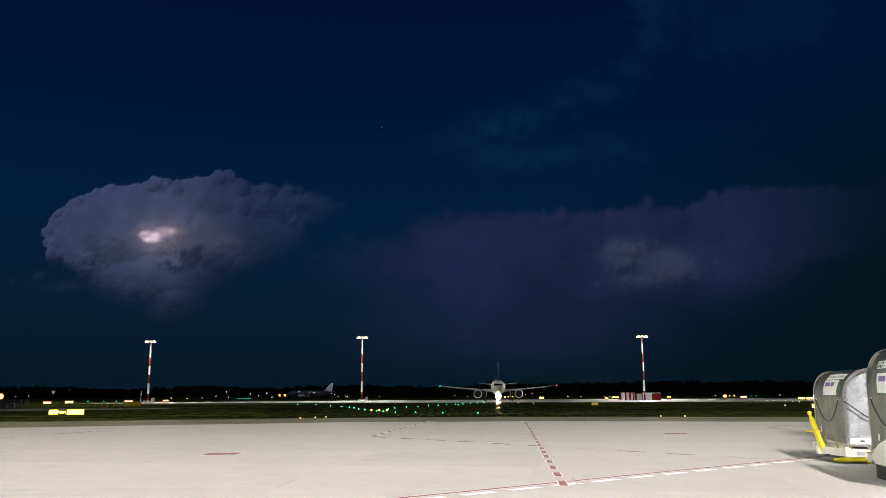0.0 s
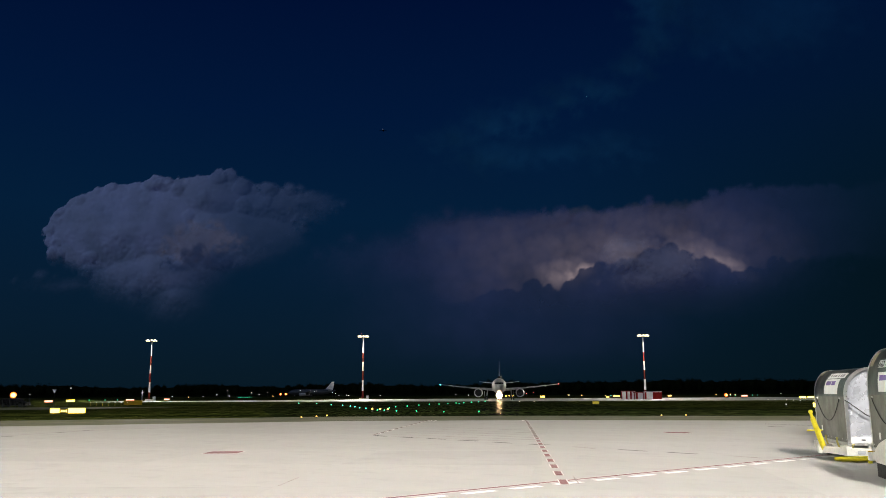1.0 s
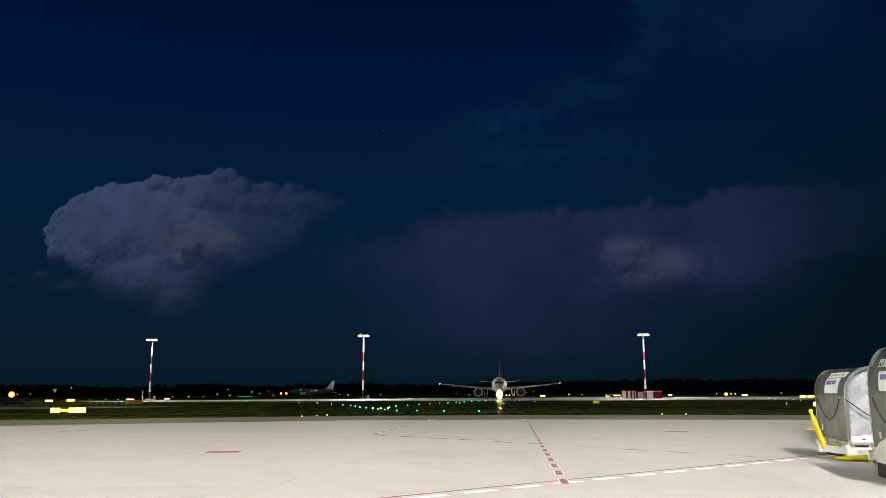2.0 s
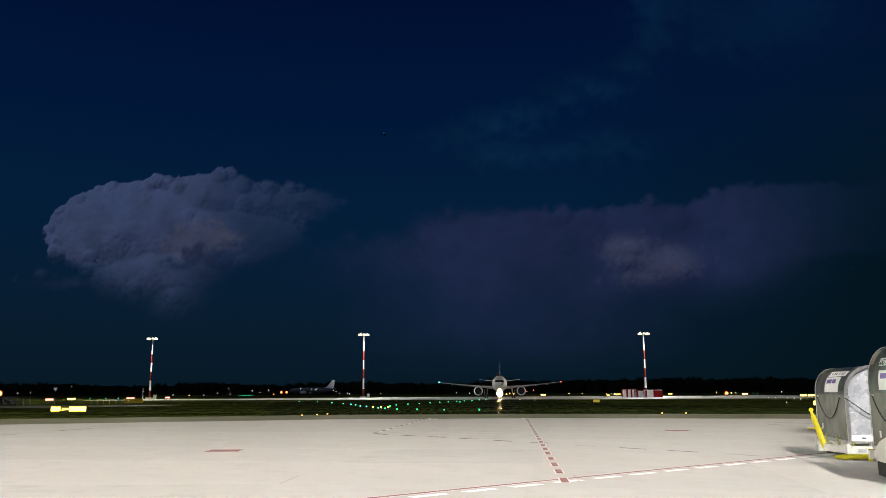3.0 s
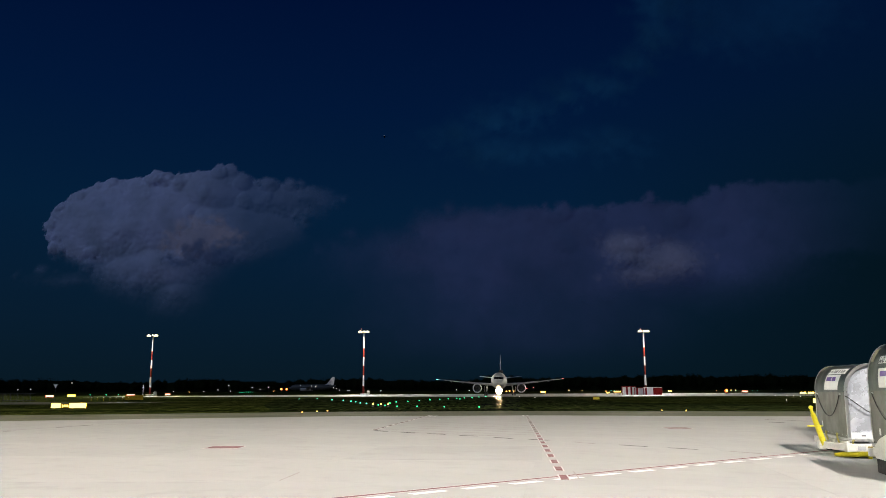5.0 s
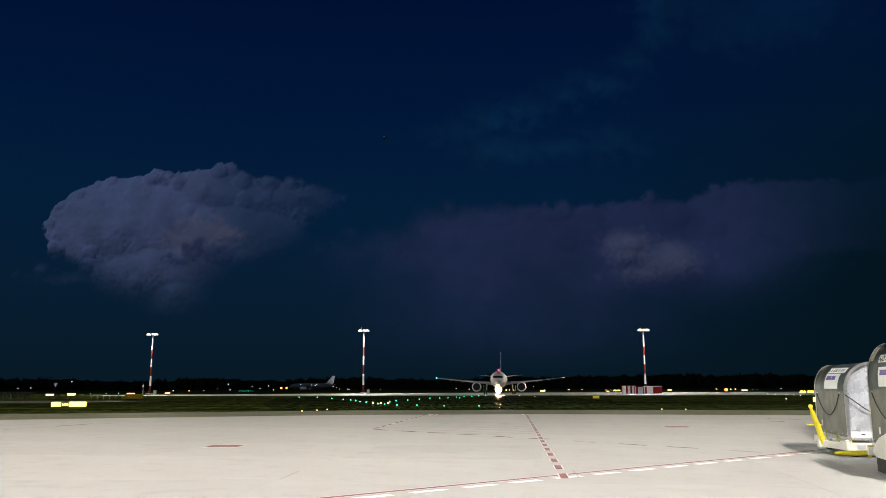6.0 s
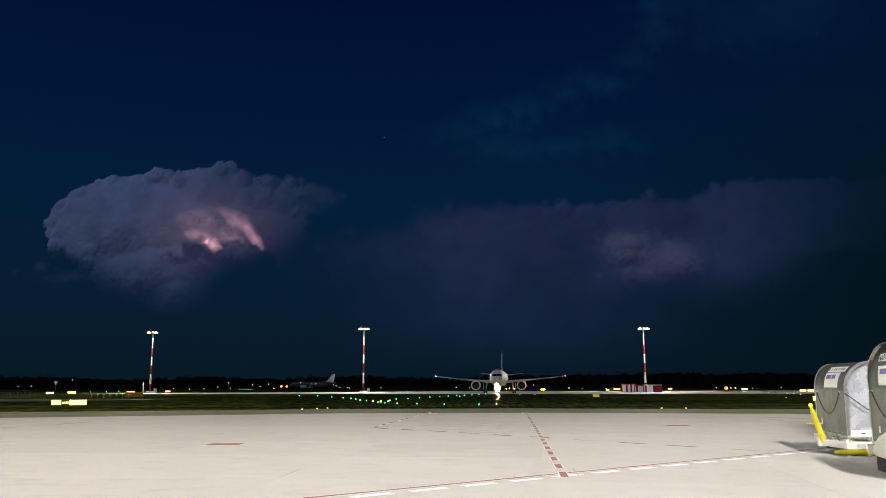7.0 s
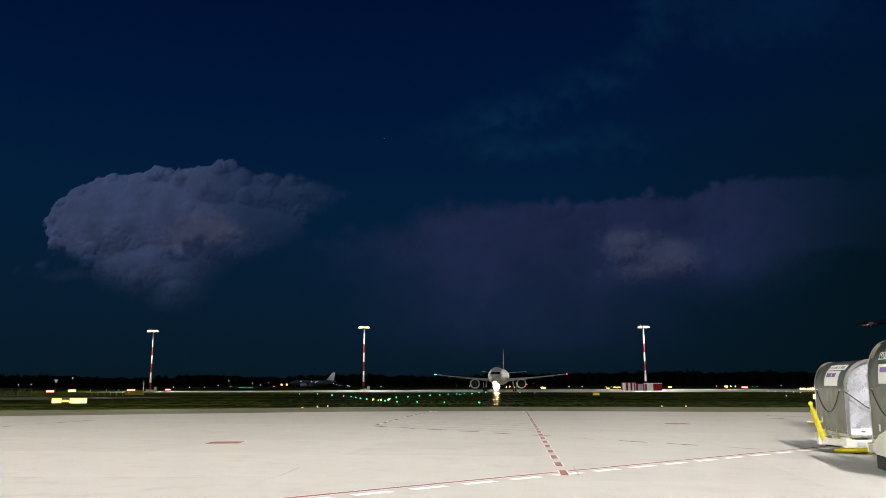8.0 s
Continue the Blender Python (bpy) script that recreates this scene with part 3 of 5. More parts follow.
def airliner(label, m, landing=True, tail=None, nav=True, paint=None, belly=False):
    """A twin-engined airliner that faces -y; its origin lies on the ground between the main wheels."""
    a = thing("airliner", label, "airplane", m)
    paint = paint or PLANE_WHITE
    stations = [(-17.7, 3.15, 0.06, 0.06), (-17.3, 3.20, 0.62, 0.62), (-16.6, 3.30, 1.10, 1.12), (-15.4, 3.55, 1.55, 1.62), (-13.8, 3.75, 1.86, 1.95),
                (-12.0, 3.82, 1.975, 2.07), (9.0, 3.82, 1.975, 2.07), (12.5, 3.98, 1.80, 1.86), (15.5, 4.30, 1.35, 1.40), (18.2, 4.62, 0.75, 0.80), (19.9, 4.82, 0.22, 0.25)]
    fus = part("fuselage", loft(bmesh.new(), [ring(y, 0, z, rx, rz, 28) for y, z, rx, rz in stations]), paint, a, smooth=True)
    if belly:
        bm = bmesh.new()
        bmesh.ops.create_uvsphere(bm, u_segments=12, v_segments=8, radius=0.55, matrix=Matrix.Translation((0, -3.0, 1.62)))
        part("belly_beacon", bm, BELLY_RED, fus, "lit red belly beacon", smooth=True)
        bm = bmesh.new()
        bmesh.ops.create_uvsphere(bm, u_segments=12, v_segments=8, radius=0.5, matrix=Matrix.Translation((0, -5.2, 1.75)))
        part("belly_lamp", bm, WHITE_LAMP, fus, "lit white lamp under the belly", smooth=True)
    bm = bmesh.new()
    for s in (-1, 1):
        for x0, x1, y0, y1, y2, y3, z2 in ((0.02, 0.64, -16.95, -16.79, -16.09, -16.20, 4.62), (0.67, 1.14, -16.73, -16.16, -15.42, -16.0, 4.55)):
            vs = [(s * x0, y0 - 0.10, 4.20), (s * x1, y1 - 0.10, 4.16), (s * x1, y2 - 0.10, z2 + 0.06), (s * x0, y3 - 0.10, 4.70)]
            bm.faces.new([bm.verts.new(v) for v in (vs if s > 0 else vs[::-1])])
    g = bmesh.ops.solidify(bm, geom=bm.faces[:], thickness=0.10)
    part("cockpit_window", bm, DARK_GLASS, fus, "dark cockpit windscreen")
    for s in (-1, 1):
        bm = loft(bmesh.new(), [foil(s * x, y, c, z, t) for x, y, c, z, t in
                                ((1.2, -5.6, 7.4, 2.75, 1.05), (6.2, -3.1, 4.3, 3.20, 0.60), (11.5, -0.4, 2.9, 3.75, 0.36), (16.6, 2.3, 1.6, 4.35, 0.2), (17.0, 2.6, 1.1, 4.40, 0.12))])
        wing = part("wing", bm, paint, a, smooth=True)
        for fx, fy in ((6.6, 0.6), (10.0, 1.6), (13.2, 2.4)):
            z = 2.72 + 0.101 * fx
            part("flap_fairing", loft(bmesh.new(), [ring(fy + d, s * fx, z - 0.22, r, r * 1.3, 10) for d, r in ((-1.6, 0.03), (-0.9, 0.17), (0.3, 0.19), (1.5, 0.04))]), PLANE_GREY, wing, smooth=True)
        if nav:
            bm = bmesh.new()
            bmesh.ops.create_uvsphere(bm, u_segments=12, v_segments=8, radius=0.13, matrix=Matrix.Translation((s * 17.05, 2.7, 4.42)))
            part("navigation_light", bm, CYAN_LAMP if s < 0 else RED_LAMP, wing, "green wingtip light" if s < 0 else "red wingtip light", smooth=True)
        eng = part("engine", loft(bmesh.new(), [ring(y, s * 5.75, 2.0, r, r, 24) for y, r in ((-7.2, 1.02), (-7.35, 1.10), (-7.1, 1.18), (-5.6, 1.22), (-3.6, 1.02), (-2.6, 0.70), (-2.4, 0.4))], cap=False), PLANE_WHITE, a, smooth=True)
        part("intake_lip", loft(bmesh.new(), [ring(y, s * 5.75, 2.0, r, r, 24) for y, r in ((-6.6, 0.93), (-7.2, 0.96), (-7.42, 1.06), (-7.2, 1.17), (-6.95, 1.20))], cap=False), NACELLE, eng, "bare metal intake lip", smooth=True)
        part("fan", loft(bmesh.new(), [ring(y, s * 5.75, 2.0, r, r, 24) for y, r in ((-6.3, 0.94), (-6.2, 0.30), (-6.7, 0.02))], cap=False), BLACK, eng, "dark fan and spinner", smooth=True)
        part("pylon", boxed(s * 5.75 - 0.14, s * 5.75 + 0.14, -5.6, -1.2, 2.9, 3.2, 0.05), PLANE_WHITE, eng)
        part("stabilizer", loft(bmesh.new(), [foil(s * x, y, c, z, t) for x, y, c, z, t in ((0.5, 13.6, 3.6, 4.75, 0.34), (6.1, 17.0, 1.5, 5.35, 0.15))]), PLANE_WHITE, a, smooth=True)
        gear = part("main_gear", tubed((s * 3.6, 0, 0.5), (s * 3.3, 0, 2.9), 0.14, 0.18), PLANE_GREY, a)
        for o in (-0.28, 0.28):
            part("wheel", wheel_mesh(bmesh.new(), s * 3.75 + o, 0, 0.58, 0.58, 0.40), BLACK, gear, "black rubber tyre")
        part("gear_door", boxed(s * 4.15 - 0.04, s * 4.15 + 0.04, -0.6, 0.6, 1.0, 2.5, 0.02), PLANE_WHITE, gear)
    fin_mat = tail or PLANE_BLUE
    bm = loft(bmesh.new(), [foil(0, y, c, z, t, True) for y, c, z, t in ((9.6, 8.0, 5.3, 0.3), (12.6, 5.6, 6.4, 0.42), (16.9, 2.1, 11.75, 0.2))])
    part("tail_fin", bm, fin_mat, a, "", smooth=True)
    nose = part("nose_gear", tubed((0, -12.64, 0.4), (0, -12.5, 2.2), 0.10, 0.13), PLANE_GREY, a)
    for o in (-0.22, 0.22):
        part("wheel", wheel_mesh(bmesh.new(), o, -12.64, 0.38, 0.38, 0.22), BLACK, nose, "black rubber tyre")
    if landing:
        # one true lamp; the soft discs and rings only paint its glare
        for z, r, rim, lens in ((1.35, 0.62, 0.86, LANDING), (0.80, 0.46, 0.62, LANDING_GLARE), (2.02, 0.44, 0.62, LANDING_GLARE)):
            d = -4.75 if z > 2 else 0.0
            hold = part("lamp_housing", tubed((0, d - 12.72, z), (0, d - 12.96, z), r * 0.7, rim * 1.02, 20), PLANE_GREY, nose)
            part("halo_ring", loft(bmesh.new(), [ring(y, 0, z, q, q, 20) for y, q in ((d - 12.965, rim), (d - 12.99, rim * 0.97), (d - 12.97, r))], cap=False), LANDING_HALO, hold, "orange ring glowing for the lamp's halo", smooth=True)
            part("landing_light", tubed((0, d - 12.965, z), (0, d - 12.985, z), r, r, 20), lens, hold, "blazing white landing light" if lens is LANDING else "warm disc glowing for the lamp's glare")
    base = part("beacon_base", tubed((0, -3.0, 5.86), (0, -3.0, 5.98), 0.22, 0.2, 16), PLANE_WHITE, fus)
    bm = bmesh.new()
    box(bm, -0.40, 0.40, 0.02, 0.10, 0.0, 0.66, 0.02)
    for s in (-1, 1):
        box(bm, s * 0.38 - 0.02, s * 0.38 + 0.02, -0.92, 0.06, 0.0, 0.66)
    box(bm, -0.40, 0.40, -0.92, 0.10, 0.64, 0.68, 0.01)
    dome = part("beacon", bm, BLACK, a, "rotating hooded beacon", m=pose(0, -3.0, 5.96))
    part("lens", tubed((0, 0.015, 0.33), (0, -0.02, 0.33), 0.31, 0.30, 18), BEACON_RED, dome, "red beacon lens")
    return a, dome


def ring_z(cx, cy, z, r, n=18):
    return [(cx + r * math.cos(2 * math.pi * i / n), cy + r * math.sin(2 * math.pi * i / n), z) for i in range(n)]


taxiing, taxi_beacon = airliner("white twin-engined airliner taxiing with landing lights on", pose(16.0, 237.0, -0.02, 0, 0, -3.9), tail=PLANE_BLUE, paint=CREAM_BODY)
# the unlit bodies get their darkness from the paint
parked, parked_beacon = airliner("white airliner parked dark on the far apron", pose(-106.5, 650, -0.06, 0, 0, -92), landing=False, nav=False, tail=PLANE_WHITE, paint=PLANE_DARK)
climbing, climbing_beacon = airliner("dark airliner flying low with its red beacon on", pose(1133, 720, 40, 0, 0, -90), landing=False, tail=PLANE_BLUE, nav=False, paint=PLANE_DARK, belly=True)

# ---------------------------------------------------------------- light masts


def light_mast(x, y, top):
    a = thing("light_mast", "tall red and white banded floodlight mast, lamps lit", "light mast", pose(x, y, -0.02), "light masts along the taxiway")
    part("base", boxed(-1.1, 1.1, -1.1, 1.1, -0.3, 0.35, 0.05), TAXI_CONC, a, "concrete footing")
    cuts = [0.0, 0.12, 0.29, 0.44, 0.585, 0.735, 1.0]
    for i in range(6):
        z0, z1 = 0.3 + (top - 0.9) * cuts[i], 0.3 + (top - 0.9) * cuts[i + 1]
        r0, r1 = 0.40 - 0.2 * cuts[i], 0.40 - 0.2 * cuts[i + 1]
        part("pole_section", tubed((0, 0, z0), (0, 0, z1), r0, r1, 16), MAST_RED if i % 2 == 0 else MAST_WHITE, a, "red band" if i % 2 == 0 else "white band", smooth=True)
    part("crossarm", boxed(-2.1, 2.1, -0.12, 0.12, top - 0.75, top - 0.55, 0.03), STEEL, a)
    part("head_frame", tubed((0, 0, top - 0.8), (0, 0, top - 0.1), 0.35, 0.3, 12), STEEL, a)
    for x, dz in ((-1.70, -0.10), (-1.28, 0.14), (-0.85, -0.12), (0.10, 0.10), (0.85, -0.12), (1.28, 0.14), (1.70, -0.10)):
        f = part("floodlight", tubed((0, 0.25, 0), (0, -0.34, 0), 0.16, 0.27, 16), DARK_STEEL, a, "floodlight housing", m=pose(x, -0.35, top - 0.35 + dz, 35))
        # this rim glows by itself to draw the halo round the lens
        part("halo_rim", loft(bmesh.new(), [ring(-0.345 - d, 0, 0, k, k, 16) for k, d in ((0.27, 0.0), (0.38, 0.12), (0.36, 0.125), (0.26, 0.01))], cap=False), MAST_HALO, f, "flared rim glowing for the lamp's halo")
        part("lens", tubed((0, -0.345, 0), (0, -0.37, 0), 0.25, 0.25, 16), MAST_LAMP, f, "lit floodlight glass")
        part("yoke", boxed(-0.03, 0.03, -0.1, 0.1, -0.32, -0.14, 0.01), STEEL, f)
    lit = part("obstruction_light", tubed((-0.9, 0, top - 0.1), (-0.9, 0, top + 0.35), 0.12, 0.10, 10), STEEL, a)
    bm = bmesh.new()
    bmesh.ops.create_uvsphere(bm, u_segments=10, v_segments=8, radius=0.07, matrix=Matrix.Translation((-0.9, 0, top + 0.38)))
    part("red_globe", bm, RED_LAMP, lit, "red obstruction globe", smooth=True)
    cab = part("control_cabinet", boxed(1.4, 2.3, -0.4, 0.3, -0.05, 1.3, 0.04), STEEL, a)
    part("cabinet_door", boxed(1.45, 2.25, -0.43, -0.4, 0.05, 1.25, 0.01), PLANE_GREY, cab)
    return a


for x, y, z in MASTS + UNSEEN_MASTS:
    light_mast(x, y, z)


# ---------------------------------------------------------------- containers and dollies
LONG = 3.18


def knee(tall):
    """The height at which the side begins to curve in."""
    return 1.18 if tall < 2.0 else 1.32


def side_line(y, tall):
    """The contoured side's section at y: it curves in more at the near end."""
    w = 0.65 - 0.20 * max(0.0, min(1.0, y / LONG))
    return [(0.0, 0.0)] + [(w - w * math.cos(radians(a)), knee(tall) + (tall - knee(tall)) * math.sin(radians(a))) for a in range(0, 91, 9)]


def outline(y, tall):
    line = side_line(y, tall)
    return line + [(2.24 - x, z) for x, z in reversed(line)]


def on_shell(s, off, y, tall):
    """The point of the contoured side at the arc length s above its foot, off metres outside it: x, z."""
    line = side_line(y, tall)
    for (x0, z0), (x1, z1) in zip(line, line[1:]):
        d = math.hypot(x1 - x0, z1 - z0)
        if s <= d or (x1, z1) == line[-1]:
            u = s / d
            return x0 + (x1 - x0) * u - (z1 - z0) / d * off, z0 + (z1 - z0) * u + (x1 - x0) / d * off
        s -= d


def patch(y0, y1, s0, s1, off=0.006, thick=0.004, n=8, tall=2.03):
    bm = bmesh.new()
    rings = []
    for i in range(n + 1):
        s = s0 + (s1 - s0) * i / n
        r = []
        for y, o in ((y0, off), (y1, off), (y1, off + thick), (y0, off + thick)):
            x, z = on_shell(s, o, y, tall)
            r.append((x, y, z))
        rings.append(r)
    return loft(bm, rings)


def lettering(text, y_left, s_low, height, off, tall):
    """Built-in letters laid onto the contoured side, read from outside."""
    cu = bpy.data.curves.new("letters", "FONT")
    cu.body, cu.size, cu.extrude, cu.offset = text, height * 1.4, 0.001, 0.006
    ob = new("letters", cu)
    me = bpy.data.meshes.new_from_object(ob.evaluated_get(bpy.context.evaluated_depsgraph_get()))
    bpy.data.objects.remove(ob)
    for v in me.vertices:
        x, z = on_shell(s_low + v.co.y, off + v.co.z, y_left - v.co.x, tall)
        v.co = Vector((x, y_left - v.co.x, z))
    bm = bmesh.new()
    bm.from_mesh(me)
    return bm


def cargo_container(m, label, number, tall=2.0, shift=0.0):
    a = thing("cargo_container", label, "air cargo container", m, "air cargo containers on dollies")
    bm = bmesh.new()
    loft(bm, [[(x, y, z) for x, z in outline(y, tall)] for y in (0.0, LONG * 0.25, LONG * 0.5, LONG * 0.75, LONG)], cap=False)
    bmesh.ops.solidify(bm, geom=bm.faces[:], thickness=0.012)
    shell = part("shell", bm, ALU_DARK, a, "dull grey aluminium skin", smooth=True)
    for y, mat, lab in ((0.04, ALU_BRIGHT, "bright dented end panel"), (LONG - 0.05, ALU_DARK, "")):
        bm = bmesh.new()
        nx, nz = 28, 24
        vs = {}
        for i in range(nx + 1):
            for j in range(nz + 1):
                x = 2.24 * i / nx
                w = 0.65 - 0.20 * max(0.0, min(1.0, y / LONG))
                q = min(x, 2.24 - x)
                top = tall if q >= w else knee(tall) + (tall - knee(tall)) * math.sqrt(max(0, 1 - ((w - q) / w) ** 2))
                z = 0.02 + (top - 0.025) * j / nz
                dent = 0.025 * noise.fractal(Vector((x * 1.6, y, z * 1.4)), 1.0, 2.0, 3)
                vs[i, j] = bm.verts.new((min(max(x, 0.004), 2.236), y + dent, z))
        for i in range(nx):
            for j in range(nz):
                bm.faces.new((vs[i, j], vs[i + 1, j], vs[i + 1, j + 1], vs[i, j + 1]))
        bmesh.ops.remove_doubles(bm, verts=bm.verts, dist=0.001)
        part("end_panel", bm, mat, a, lab, smooth=True)
    for y in (-0.02, LONG - 0.02):
        bm = bmesh.new()
        loft(bm, [[(x * 1.0, y, z), (x, y + 0.05, z), (x + (1.12 - x) * 0.06, y + 0.05, z - 0.05), (x + (1.12 - x) * 0.06, y, z - 0.05)] for x, z in [(p[0] + (-0.008 if p[0] < 1.12 else 0.008), p[1] + 0.008) for p in outline(y, tall)]])
        part("edge_rail", bm, RAIL_ALU, a, "pale aluminium rim", smooth=True)
    part("base_plate", boxed(-0.03, 2.27, -0.03, LONG + 0.03, -0.05, 0.03, 0.012), STEEL, a)
    part("kick_strip", boxed(0.06, 2.2, -0.012, 0.012, 0.03, 0.17, 0.004), PLACARD, a, "white strip along the foot of the end panel")
    part("kick_label", boxed(0.30, 0.39, -0.018, -0.013, 0.08, 0.11), INK, a)
    part("lower_panel", patch(0.035, LONG - 0.035, 0.03, 1.14, 0.002, 0.003, 6, tall=tall), LOWER_ALU, a, "scuffed paler lower skin")
    part("seam_rail", patch(0.05, LONG - 0.05, 1.14, 1.155, 0.004, 0.006, 3, tall=tall), ALU_DARK, shell)
    for y in (0.42, 2.86):
        part("strap_anchor", patch(y - 0.05, y + 0.05, 1.07, 1.11, 0.006, 0.02, 2, tall=tall), RAIL_ALU, a)
    for i in range(9):
        part("rivet", patch(0.12 + i * 0.365, 0.145 + i * 0.365, 0.08, 0.105, 0.001, 0.006, 1, tall=tall), RAIL_ALU, shell)
    plate = part("number_plate", patch(0.65 - shift, (2.45 if number else 2.3) - shift, 1.70 - shift * 0.25, 1.87 - shift * 0.25, tall=tall), PLACARD, a, "white number plate")
    if number:
        part("letters", lettering(number, 2.42, 1.722, 0.125, 0.011, tall), INK, plate, "black code letters")
    else:
        for i in range(7):
            part("letter_bar", patch(0.80 - shift + i * 0.23, (0.99 if i in (0, 3) else 0.92) - shift + i * 0.23, 1.74 - shift * 0.25, 1.82 - shift * 0.25, 0.011, 0.002, 2, tall=tall), INK_GREY, plate)
    logo = part("logo_placard", patch(0.95 - shift, 2.35 - shift, 1.20, 1.60, tall=tall), PLACARD, a, "white placard with purple mark")
    for y0, y1, mat in ((1.72, 2.22, PURPLE), (1.30, 1.66, ORANGE_PRINT if tall > 2 else PURPLE)):
        part("logo_mark", patch(y0 - shift, y1 - shift, 1.43, 1.54, 0.011, 0.002, 3, tall=tall), mat, logo, "purple block of the mark" if mat is PURPLE else "orange block of the mark")
    part("film_patch", patch(2.86, 3.1, 1.75, 2.1, 0.005, 0.003, tall=tall), PALE_TAPE, a, "yellowed film patch at the top corner")
    part("small_label", patch(2.50, 2.62, 0.22, 0.36, tall=tall), PLACARD, a)
    bm = bmesh.new()
    pts = []
    for i in range(19):
        u = i / 18
        pts.append(Vector((-0.03, 2.86 - 2.44 * u, 1.08 - 0.56 * (1 - (2 * u - 1) ** 2))))
    for p, q in zip(pts, pts[1:]):
        tube(bm, p, q, 0.011, 0.011, 6)
    part("strap", bm, STRAP, a, "slack black webbing strap")
    bm = bmesh.new()
    pts = [Vector((-0.01, -0.01, 1.06)), Vector((0.05, -0.03, 1.02)), Vector((0.45, -0.035, 0.70)), Vector((0.9, -0.035, 0.46)), Vector((1.4, -0.035, 0.36))]
    for p, q in zip(pts, pts[1:]):
        tube(bm, p, q, 0.013, 0.013, 6)
    part("strap", bm, STRAP, a, "taut black strap across the end")
    return a


def dolly(m, deck, label, towbar, skirt):
    """A cargo dolly under a container whose near left foot is at the origin."""
    a = thing("cargo_dolly", label, "cargo dolly", m, "cargo dollies in a train")
    for x in (0.0, 1.05, 2.14):
        part("frame_rail", boxed(x, x + 0.1, -0.12, LONG + 0.1, deck - 0.24, deck - 0.06, 0.01), DOLLY_WHITE, a)
    for y in (-0.28, 1.0, 2.1, LONG + 0.1):
        part("cross_beam", boxed(-0.08, 2.3, y, y + 0.12, deck - 0.26, deck - 0.08, 0.012), DOLLY_WHITE, a)
    for i in range(11):
        y = 0.15 + i * 0.29
        part("roller", tubed((0.12, y, deck - 0.085), (2.1, y, deck - 0.085), 0.03, 0.03, 10), STEEL, a, smooth=True)
    for y in (0.25, 2.85):
        for x in (0.18, 2.06):
            fork = part("castor_fork", boxed(x - 0.09, x + 0.09, y - 0.05, y + 0.05, 0.12, deck - 0.2, 0.01), DARK_STEEL, a)
            part("tyre", wheel_mesh(bmesh.new(), x, y, 0.16, 0.16, 0.12), BLACK, fork, "black solid tyre")
    for x in (0.05, 0.55):
        bm = bmesh.new()
        pts = [Vector((x, -0.22, deck - 0.10)), Vector((x - 0.03, -0.24, deck - 0.02)), Vector((x - 0.01, -0.24, deck + 0.01)), Vector((x + 0.03, -0.24, deck))]
        for p, q in zip(pts, pts[1:]):
            tube(bm, p, q, 0.022, 0.02, 8)
        part("latch_hook", bm, LATCH, a, "dull yellow latch hook")
    for y in (0.75, 1.9):
        bm = bmesh.new()
        pts = [Vector((-0.04, y, deck - 0.12)), Vector((-0.08, y, deck + 0.02)), Vector((-0.08, y + 0.02, deck + 0.12)), Vector((-0.05, y + 0.05, deck + 0.10))]
        for p, q in zip(pts, pts[1:]):
            tube(bm, p, q, 0.024, 0.022, 8)
        part("latch_hook", bm, LATCH, a, "dull yellow latch hook")
    for x in (0.42, 0.92, 1.5):
        part("stop_pin", tubed((x, -0.22, deck - 0.09), (x, -0.22, deck + 0.035), 0.034, 0.03, 10), STEEL, a, "grey stop pin", smooth=True)
    for x in (0.02, 2.12):
        part("corner_gusset", loft(bmesh.new(), [[(x, -0.16, deck - 0.10), (x, -0.16, deck - 0.26), (x, 0.22, deck - 0.26), (x, 0.05, deck - 0.10)], [(x + 0.03, -0.16, deck - 0.10), (x + 0.03, -0.16, deck - 0.26), (x + 0.03, 0.22, deck - 0.26), (x + 0.03, 0.05, deck - 0.10)]]), DOLLY_WHITE, a)
    part("end_plate", boxed(-0.14, -0.06, -0.34, -0.08, deck - 0.27, deck - 0.02, 0.015), DOLLY_WHITE, a, "cream end bracket")
    part("turntable", boxed(0.14, 2.0, 0.0, 0.9, deck - 0.34, deck - 0.27, 0.01), DARK_STEEL, a, "dark turntable under the deck")
    part("data_plate", boxed(0.12, 0.30, -0.296, -0.283, deck - 0.215, deck - 0.13), PLANE_GREY, a, "worn grey data plate")
    part("data_plate", boxed(0.62, 0.80, -0.352, -0.342, deck - 0.20, deck - 0.14), SIGN_CASE, a, "small yellow data plate")
    part("data_plate", boxed(0.34, 0.50, -0.296, -0.283, deck - 0.21, deck - 0.13), SIGN_CASE, a, "small yellow data plate")
    part("control_box", boxed(0.55, 0.88, -0.34, -0.285, deck - 0.24, deck - 0.1, 0.012), PLANE_GREY, a)
    if towbar:
        for q in ((-0.02, -0.22), (-0.02, 1.75)):
            p0, p1 = Vector((*q, deck - 0.17)), Vector((-0.45, 0.78, deck - 0.15))
            n = (p1 - p0).length
            m2 = Matrix.Translation((p0 + p1) / 2) @ (p1 - p0).to_track_quat("Y", "Z").to_matrix().to_4x4()
            part("drawbar_arm", boxed(-0.045, 0.045, -n / 2, n / 2, -0.09, 0.08, 0.01, m=m2), DOLLY_WHITE, a)
        part("hinge_bracket", boxed(-0.54, -0.38, 0.68, 0.88, deck - 0.26, deck - 0.05, 0.02), DOLLY_WHITE, a)
        bm = bmesh.new()
        p, q = Vector((-0.40, 0.72, deck - 0.16)), Vector((-0.70, 0.52, 1.18))
        tube(bm, p, p.lerp(q, 0.86), 0.078, 0.062, 12)
